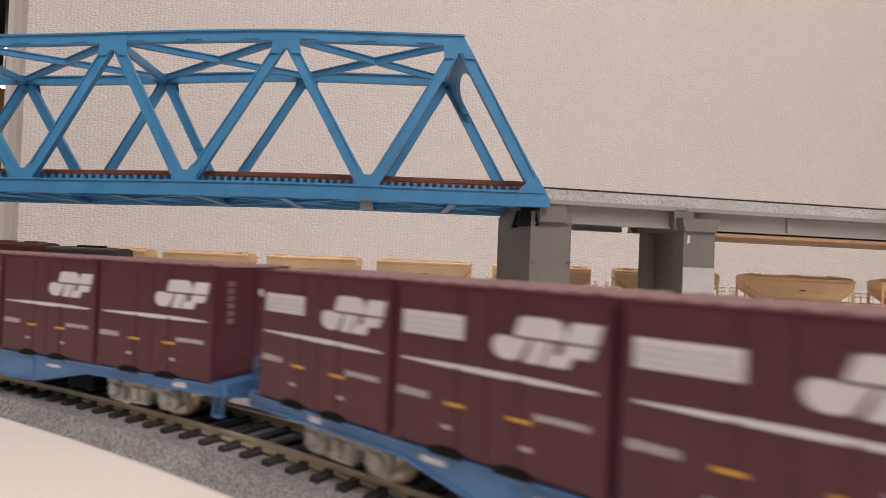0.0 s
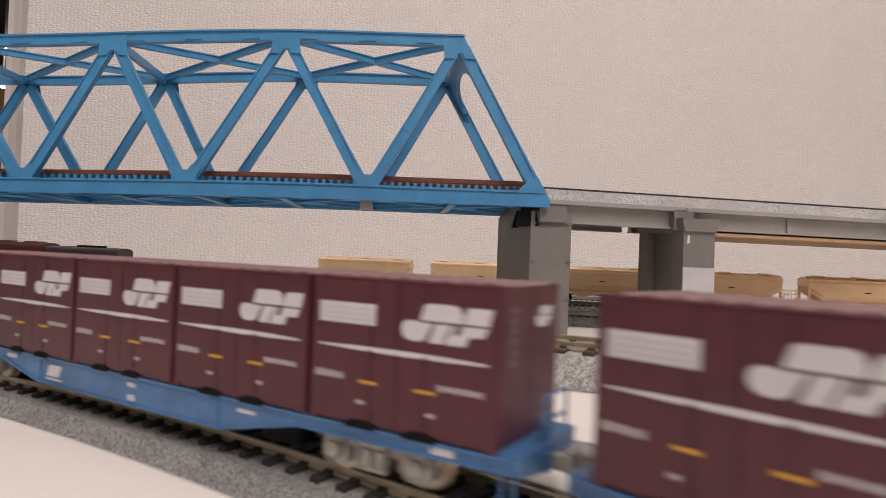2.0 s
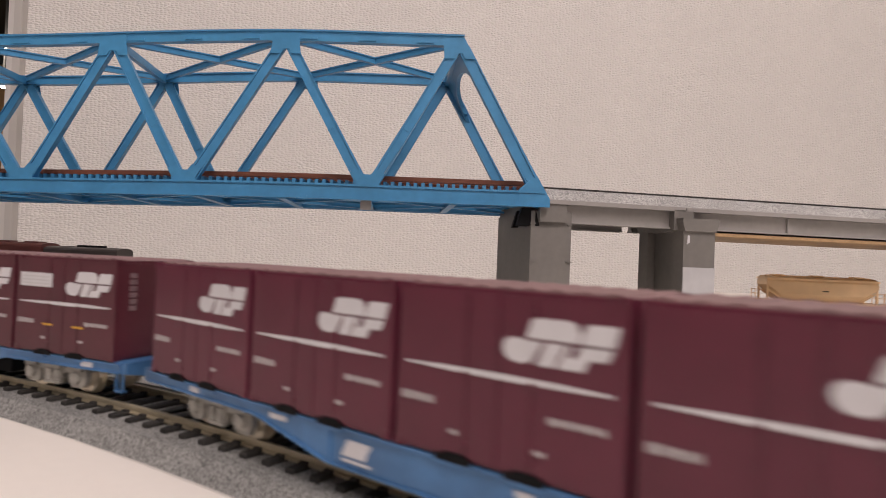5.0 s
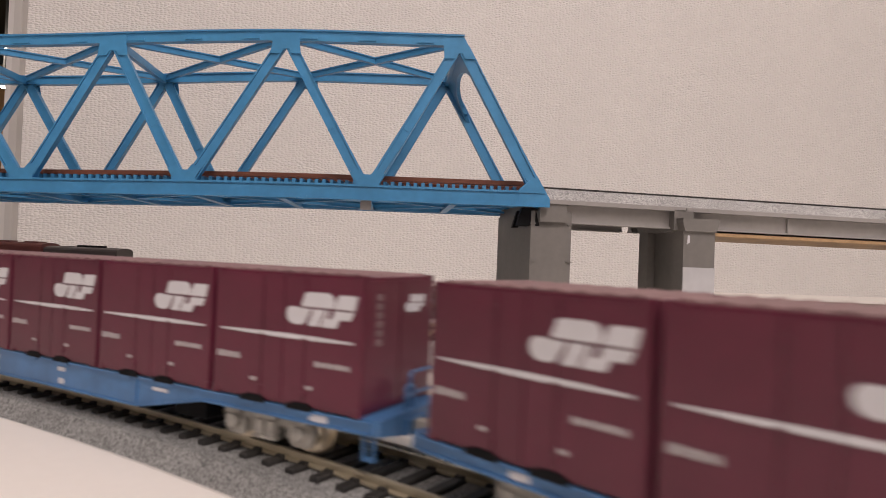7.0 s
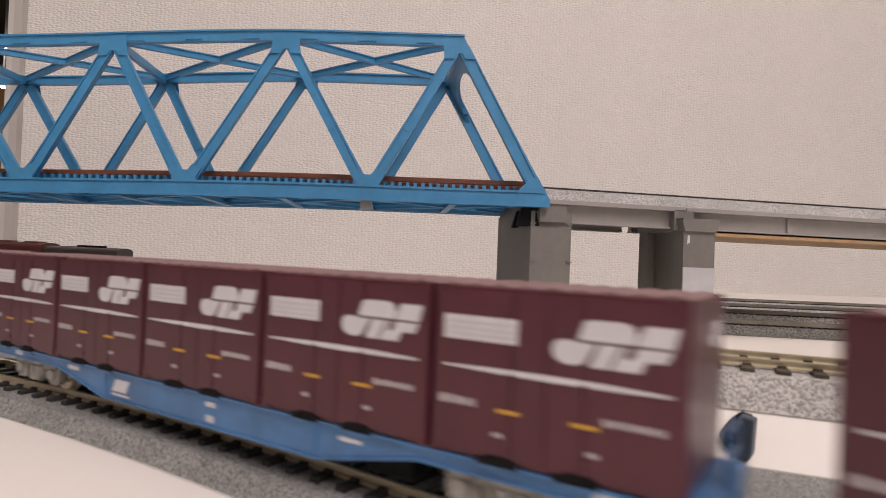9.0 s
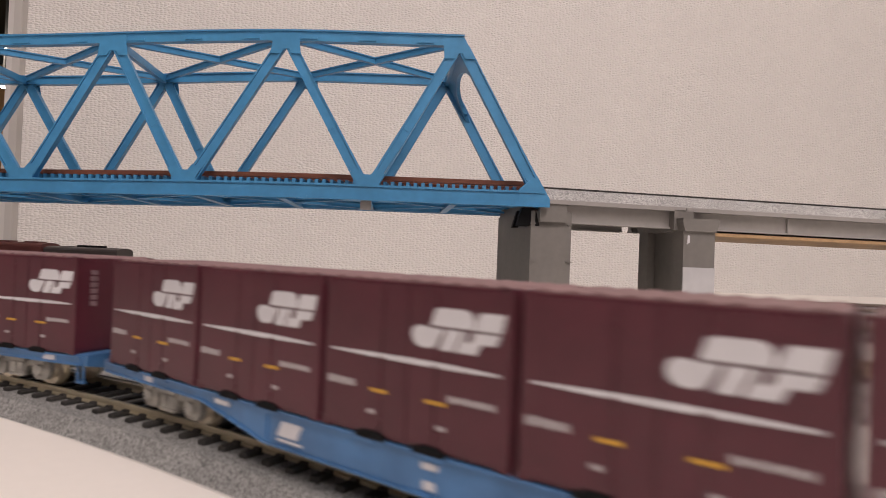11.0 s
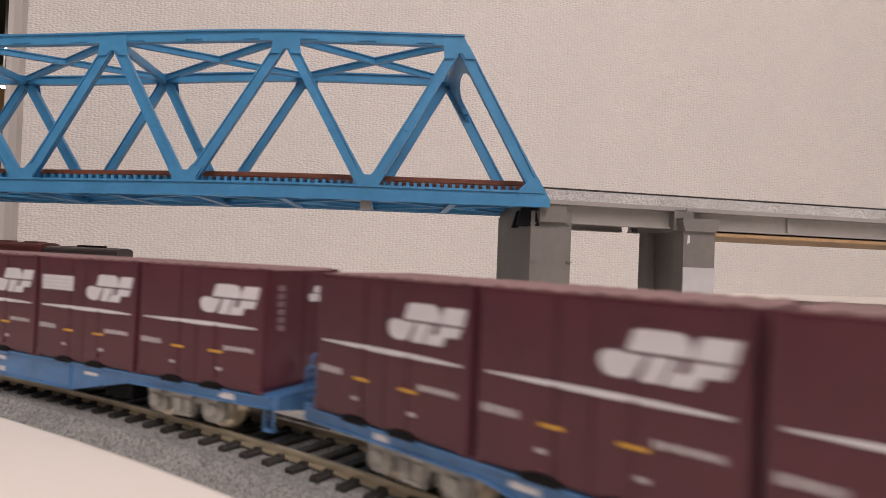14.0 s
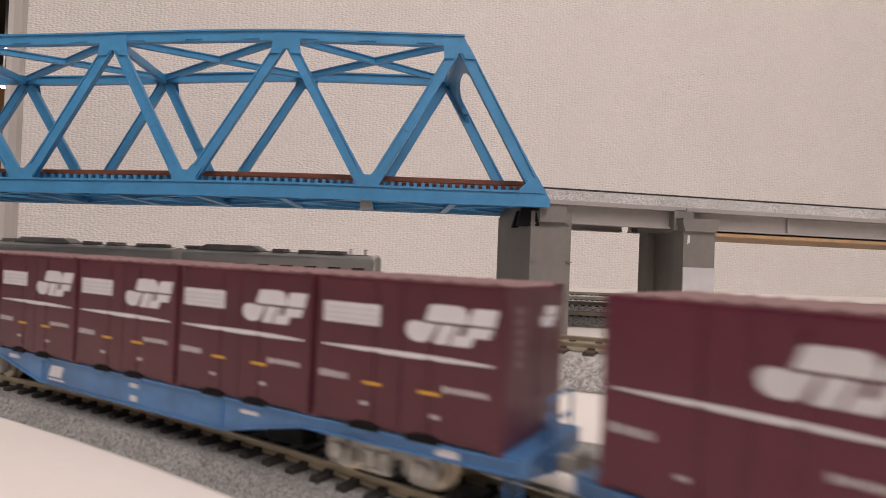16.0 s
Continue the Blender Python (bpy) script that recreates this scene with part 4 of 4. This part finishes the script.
# ---- cream hopper cars ----
def hopper():
    e = empty("hopper_wagon", "cream yellow covered hopper wagon with black bogies", "wagon", "cream hopper wagons")
    hl = 0.0343
    bm = bmesh.new()
    prof = [(-0.0070, 0.0085), (-0.0093, 0.0125), (-0.0093, 0.0205), (-0.0080, 0.0226), (-0.0050, 0.0238), (0.0, 0.0242), (0.0050, 0.0238), (0.0080, 0.0226),
            (0.0093, 0.0205), (0.0093, 0.0125), (0.0070, 0.0085)]
    low = {0: 1, 1: 1, 9: 1, 10: 1}
    rows = []
    for x, cut in ((-hl, 0.0180), (-hl + 0.0085, 0.0), (hl - 0.0085, 0.0), (hl, 0.0180)):
        rows.append([bm.verts.new((x, y, max(z, cut) if i in low else max(z, cut))) for i, (y, z) in enumerate(prof)])
    k = len(prof)
    for a, b in zip(rows[:-1], rows[1:]):
        for j in range(k):
            bm.faces.new((a[j], a[(j + 1) % k], b[(j + 1) % k], b[j]))
    bm.faces.new(rows[0])
    bm.faces.new(rows[-1][::-1])
    bmesh.ops.remove_doubles(bm, verts=list(bm.verts), dist=0.00001)
    part("hopper_body", bm, HOPPER, e)
    for q in (-1, 1):
        bm = bmesh.new()
        box(bm, (0, q * 0.0094, 0.0222), (2 * hl + 0.0004, 0.0006, 0.0012))
        part("gutter", bm, HOPPER, e)
    for x in (-0.025, 0, 0.025):
        bm = bmesh.new()
        box(bm, (x, 0, 0.0246), (0.0056, 0.0100, 0.0011))
        bevel(bm, 0.0003)
        part("roof_hatch", bm, HOPPER, e)
    bm = bmesh.new()
    box(bm, (0, 0, 0.0243), (2 * hl - 0.004, 0.0042, 0.0006))
    part("roof_walk", bm, HOPPER, e)
    bm = bmesh.new()
    for s in (-1, 1):
        box(bm, (0, s * 0.0085, 0.0072), (0.0790, 0.0014, 0.0016))
        for x in (-hl + 0.0008, hl - 0.0008):
            box(bm, (x, s * 0.0082, 0.0140), (0.0012, 0.0012, 0.0140))
            sg = 1 if x > 0 else -1
            beam(bm, (x, s * 0.0082, 0.0150), (x - sg * 0.010, s * 0.0082, 0.0085), 0.0010, 0.0010)
    box(bm, (0, 0, 0.0070), (0.0790, 0.0100, 0.0014))
    for x in (-0.011, 0.011):
        prism(bm, [(-0.008, 0.0090), (0.008, 0.0090), (0.0035, 0.0036), (-0.0035, 0.0036)], lambda u, v, w: (x + u, w, v), 0.0120)
    part("frame", bm, HOPPER, e)
    for s in (-1, 1):
        bm = bmesh.new()
        for y in (-0.0075, 0.0, 0.0075):
            box(bm, (s * 0.0385, y, 0.0112), (0.0004, 0.0004, 0.0070))
        box(bm, (s * 0.0385, 0, 0.0146), (0.0004, 0.0155, 0.0004))
        box(bm, (s * 0.0385, 0, 0.0118), (0.0004, 0.0155, 0.0004))
        part("end_rail", bm, HOPPER, e)
        bm = bmesh.new()
        for q in (-1, 1):
            prism(bm, [(-0.0082, 0.0020), (0.0082, 0.0020), (0.0082, 0.0044), (0.0040, 0.0056), (-0.0040, 0.0056), (-0.0082, 0.0044)],
                  lambda u, v, w: (s * 0.0265 + u, q * 0.0066 + w, v), 0.0016)
            for d in (-0.0058, 0.0058):
                cyl(bm, (s * 0.0265 + d, q * 0.0048, 0.0029), 0.0029, 0.0012, "Y", 14)
        box(bm, (s * 0.0265, 0, 0.0050), (0.0050, 0.0120, 0.0026))
        part("bogie", bm, BLACK, e, "black bogie")
        bm = bmesh.new()
        box(bm, (s * 0.0408, 0, 0.0058), (0.0034, 0.0020, 0.0020))
        part("coupler", bm, BLACK, e, "black coupler")
    bm = bmesh.new()
    for s in (-1, 1):
        box(bm, (0.002, s * 0.00935, 0.0150), (0.0040, 0.0002, 0.0006))
    part("marking", bm, BLACK, e)
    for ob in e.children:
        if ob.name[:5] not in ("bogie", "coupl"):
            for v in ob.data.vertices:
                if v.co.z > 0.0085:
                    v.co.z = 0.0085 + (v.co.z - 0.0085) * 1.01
    return e


# ---- commuter train and parked locomotive ----
def roof_section(hw, z0, z1, zt):
    return [(-hw, z0), (-hw, z1), (-hw * 0.93, z1 + (zt - z1) * 0.45), (-hw * 0.75, z1 + (zt - z1) * 0.75), (-hw * 0.4, z1 + (zt - z1) * 0.95), (0, zt),
            (hw * 0.4, z1 + (zt - z1) * 0.95), (hw * 0.75, z1 + (zt - z1) * 0.75), (hw * 0.93, z1 + (zt - z1) * 0.45), (hw, z1), (hw, z0)]


def small_bogies(e, xs):
    for x in xs:
        bm = bmesh.new()
        for q in (-1, 1):
            prism(bm, [(-0.0095, 0.0020), (0.0095, 0.0020), (0.0095, 0.0045), (0.0045, 0.0058), (-0.0045, 0.0058), (-0.0095, 0.0045)],
                  lambda u, v, w: (x + u, q * 0.0066 + w, v), 0.0016)
            for d in (-0.007, 0.007):
                cyl(bm, (x + d, q * 0.0048, 0.0029), 0.0029, 0.0012, "Y", 14)
        box(bm, (x, 0, 0.0055), (0.0060, 0.0120, 0.0030))
        part("bogie", bm, BLACK, e, "dark bogie")


def commuter_car(front):
    e = empty("commuter_car", "stainless steel commuter railcar with grey roof units", "railcar", "commuter train")
    hl, hw = 0.0655, 0.0094
    bm = bmesh.new()
    prism(bm, roof_section(hw, 0.0062, 0.0258, 0.0296), lambda u, v, w: (w, u, v), 2 * hl)
    part("body", bm, SILVER, e)
    bm = bmesh.new()
    for s in (-1, 1):
        for i in range(3):
            box(bm, (0, s * (hw * (0.93 - 0.06 * i)), 0.0266 + 0.0006 * i), (2 * hl - 0.004, 0.0006, 0.0004))
    box(bm, (0, 0, 0.0296), (2 * hl - 0.012, 0.0075, 0.0005))
    part("roof_ribs", bm, ROOF_GREY, e, "dark ribbed roof strips")
    bm = bmesh.new()
    pts = [(-0.0215, 0.0), (0.0215, 0.0), (0.0205, 0.0018), (0.0160, 0.0040), (-0.0160, 0.0040), (-0.0205, 0.0018)]
    prism(bm, pts, lambda u, v, w: (-0.034 + u, w, 0.0292 + v), 0.0120)
    bevel(bm, 0.0004)
    part("air_conditioner", bm, ROOF_GREY, e, "grey roof cooling unit with sloped ends")
    for x in (-0.062, 0.000, 0.018, 0.040, 0.052 if not front else 0.030):
        bm = bmesh.new()
        box(bm, (x, 0, 0.0304), (0.0085, 0.0100, 0.0016))
        box(bm, (x, 0, 0.0314), (0.0095, 0.0070, 0.0006))
        part("roof_vent", bm, ROOF_GREY, e, "small dark roof ventilator")
    for x in ((0.048, 0.058) if front else ()):
        bm = bmesh.new()
        cyl(bm, (x, 0, 0.0310), 0.0006, 0.0040, seg=8)
        cyl(bm, (x, 0, 0.0331), 0.0010, 0.0006, seg=8)
        part("aerial", bm, ROOF_GREY, e)
    bm = bmesh.new()
    for s in (-1, 1):
        for i in range(8):
            box(bm, (-0.056 + i * 0.016, s * hw, 0.0185), (0.0085, 0.0004, 0.0058))
    part("side_windows", bm, GLASS_DARK, e, "row of dark side windows")
    if front:
        bm = bmesh.new()
        prism(bm, [(-0.0082, 0.0070), (0.0082, 0.0070), (0.0082, 0.0264), (0.0045, 0.0284), (-0.0045, 0.0284), (-0.0082, 0.0264)],
              lambda u, v, w: (hl + w, u, v), 0.0012)
        part("cab_front", bm, GLASS_DARK, e, "black glazed cab front")
        bm = bmesh.new()
        outer = roof_section(hw, 0.0062, 0.0258, 0.0296)
        for (ya, za), (yb, zb) in zip(outer[:-1], outer[1:]):
            beam(bm, (hl + 0.0004, ya, za), (hl + 0.0004, yb, zb), 0.0012, 0.0012, (1, 0, 0))
        part("cab_rim", bm, RIM, e, "bright steel rim round the cab front")
    small_bogies(e, (-0.045, 0.045))
    bm = bmesh.new()
    box(bm, (-hl - 0.002, 0, 0.0066), (0.0050, 0.0022, 0.0022))
    if not front:
        box(bm, (hl + 0.002, 0, 0.0066), (0.0050, 0.0022, 0.0022))
    part("coupler", bm, BLACK, e)
    return e


def parked_loco():
    e = empty("locomotive", "parked dark locomotive with maroon roof end", "locomotive")
    p = hop_line(-1.10) + Vector((-0.004, -0.0266))
    e.matrix_world = Matrix.Translation((*p, BASE + 0.0085)) @ Matrix.Rotation(math.atan2(-0.0122, 0.0837), 4, "Z")
    bm = bmesh.new()
    prism(bm, roof_section(0.0092, 0.0060, 0.0246, 0.0272), lambda u, v, w: (w - 0.030, u, v), 0.060)
    part("body", bm, LOCO, e)
    bm = bmesh.new()
    prism(bm, roof_section(0.0092, 0.0060, 0.0262, 0.0292), lambda u, v, w: (w - 0.1115, u, v), 0.100)
    part("rear_body", bm, LOCO_ROOF, e, "maroon rear body and roof")
    for x in (-0.036, -0.030, -0.0245, -0.0185):
        bm = bmesh.new()
        box(bm, (x, 0, 0.0277), (0.0035, 0.0050, 0.0018))
        part("roof_box", bm, BLACK, e, "small black roof box")
    bm = bmesh.new()
    box(bm, (-0.030, 0, 0.0271), (0.046, 0.0060, 0.0006))
    part("roof_walk", bm, BLACK, e)
    for x in (-0.155, -0.13, -0.10, -0.075):
        bm = bmesh.new()
        box(bm, (x, 0, 0.0295), (0.012, 0.0080, 0.0010))
        part("roof_hatch", bm, LOCO_ROOF, e)
    small_bogies(e, (-0.014, -0.046, -0.082, -0.14))


# ---- small thing by the board's edge ----
def track_plug():
    e = empty("cable_plug", "black plastic cable plug with a beige block at the white ramp", "plug")
    e.matrix_world = Matrix.Translation((0.0790, 0.1690, 0.0092)) @ Matrix.Rotation(radians(-40), 4, "Z")
    bm = bmesh.new()
    prism(bm, [(0.0035, 0.0010), (0.0060, 0.0008), (0.0066, 0.0120), (0.0036, 0.0126), (0.0020, 0.0108), (-0.0004, 0.0072), (-0.0006, 0.0058), (0.0014, 0.0032)],
          lambda u, v, w: (u, w, v), 0.006)
    bevel(bm, 0.0003)
    part("housing", bm, BLACK, e)
    bm = bmesh.new()
    prism(bm, [(0.0036, 0.0008), (0.0070, 0.0008), (0.0078, 0.0030), (0.0082, 0.0122), (0.0044, 0.0126)], lambda u, v, w: (u, w - 0.0016, v), 0.004)
    bevel(bm, 0.0004)
    part("cover", bm, SLATE, e, "dark slate blue cover")
    bm = bmesh.new()
    prism(bm, [(-0.0100, 0.0030), (-0.0030, 0.0030), (-0.0030, 0.0115), (-0.0100, 0.0115)], lambda u, v, w: (u, w + 0.0008, v), 0.005)
    bevel(bm, 0.0004)
    box(bm, (-0.0065, 0.0008, 0.0016), (0.0050, 0.0030, 0.0032))
    part("block", bm, BEIGE, e, "beige terminal block")


# ---- build ----
setting()
front_track()
middle_track()
rear_tracks()
bridge()
viaduct()
parked_loco()
track_plug()

KIND = {"P": container(MAROON, True, True, "maroon freight container with white panel, emblem and stripe"),
        "N": container(MAROON, False, True, "maroon freight container with white emblem and yellow marks"),
        "M": container(PURPLE, False, False, "wine red freight container with white emblem and stripe")}
FIRST = -2
LOADS = ["NNNNN", "NNNNN", "PPPPP", "PPPPP", "PPPPP", "PPPPP", "MMMMM", "MMMMM", "MMMMM", "PPPPP", "NNNNN", "NNNNN", "NNNPN", "PPPPN", "NNNNN",
         "PPPPP", "MMMMM", "MMMMM"]
first_wagon = wagon()
TRAIN, used = [], set()
for i, load in enumerate(LOADS):
    TRAIN.append((first_wagon if i == 0 else copy_thing(first_wagon, Matrix()), i + FIRST, 0.0))
    for j, c in enumerate(load):
        ob = copy_thing(KIND[c], Matrix()) if c in used else KIND[c]
        used.add(c)
        TRAIN.append((ob, i + FIRST, (j - 2) * PITCH))
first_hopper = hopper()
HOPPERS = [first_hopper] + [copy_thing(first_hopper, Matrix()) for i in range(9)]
front_car, next_car = commuter_car(True), commuter_car(False)
COMMUTER = [front_car, next_car, copy_thing(next_car, Matrix()), copy_thing(next_car, Matrix())]

# ---- movement ----
# way of the container train along its loop, in metres, by the clock
WAY_T = [0.0, 0.5, 1.0, 1.5, 2.0, 2.5, 3.0, 3.5, 4.0, 6.5, 7.0, 7.5, 8.0, 8.5, 9.0, 11.5, 12.0, 12.5, 13.0, 13.5, 14.0, 14.5, 15.0, 15.5, 16.0]
WAY_S = [0.1495, 0.0403, -0.0657, -0.1752, -0.2817, -0.3920, -0.5026, -0.6115, -0.7216, -1.2598, -1.3590, -1.4746, -1.5855, -1.6990, -1.8093,
         -2.3744, -2.4929, -2.6080, -2.7257, -2.8405, -2.9550, -3.0657, -3.1754, -3.2890, -3.4053]
SPACING = 0.2604
PIN = 0.0887


def way(t):
    """Smooth cubic through the table."""
    k = max(i for i in range(len(WAY_T) - 1) if WAY_T[i] <= t)
    def slope(i):
        a, b = max(i - 1, 0), min(i + 1, len(WAY_T) - 1)
        return (WAY_S[b] - WAY_S[a]) / (WAY_T[b] - WAY_T[a])
    h = WAY_T[k + 1] - WAY_T[k]
    u = (t - WAY_T[k]) / h
    return ((2 * u ** 3 - 3 * u * u + 1) * WAY_S[k] + (u ** 3 - 2 * u * u + u) * h * slope(k)
            + (3 * u * u - 2 * u ** 3) * WAY_S[k + 1] + (u ** 3 - u * u) * h * slope(k + 1))


def motions():
    times = sorted(WAY_T + [4.5, 5.0, 5.5, 6.0, 9.5, 10.0, 10.5, 11.0])
    ways = [way(t) for t in times]
    mid = math.sqrt(R * R - PIN * PIN)
    for ob, k, dx in TRAIN:
        rows = []
        for t, s in zip(times, ways):
            a = (s + k * SPACING) / R
            m = Matrix.Translation(on_loop(a, mid, RAIL_Z)) @ Matrix.Rotation(radians(TURN) - a, 4, "Z")
            rows.append((t, m @ Matrix.Translation((dx, 0, 0 if ob.name.startswith("flat") else FLOOR_Z))))
        walk(ob, rows)
    heading = Matrix.Rotation(math.atan2(-0.0122, 0.0837), 4, "Z")
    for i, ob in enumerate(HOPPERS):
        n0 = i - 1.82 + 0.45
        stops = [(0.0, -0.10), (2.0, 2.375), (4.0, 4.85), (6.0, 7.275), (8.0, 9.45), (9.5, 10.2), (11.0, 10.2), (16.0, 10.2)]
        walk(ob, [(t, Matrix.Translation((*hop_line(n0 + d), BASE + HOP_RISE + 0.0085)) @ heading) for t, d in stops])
    turn = Matrix.Rotation(math.atan(-0.13), 4, "Z")
    for i, ob in enumerate(COMMUTER):
        rows = []
        for t, x in ((0.0, -1.10), (9.0, -1.10), (10.4, -1.08), (11.4, -0.963), (12.5, -0.743), (13.7, -0.503), (14.9, -0.263), (16.0, -0.043)):
            c = silver_line(x - 0.0655 - i * 0.1365)
            rows.append((t, Matrix.Translation((*c, BASE + 0.0085)) @ turn))
        walk(ob, rows)


motions()
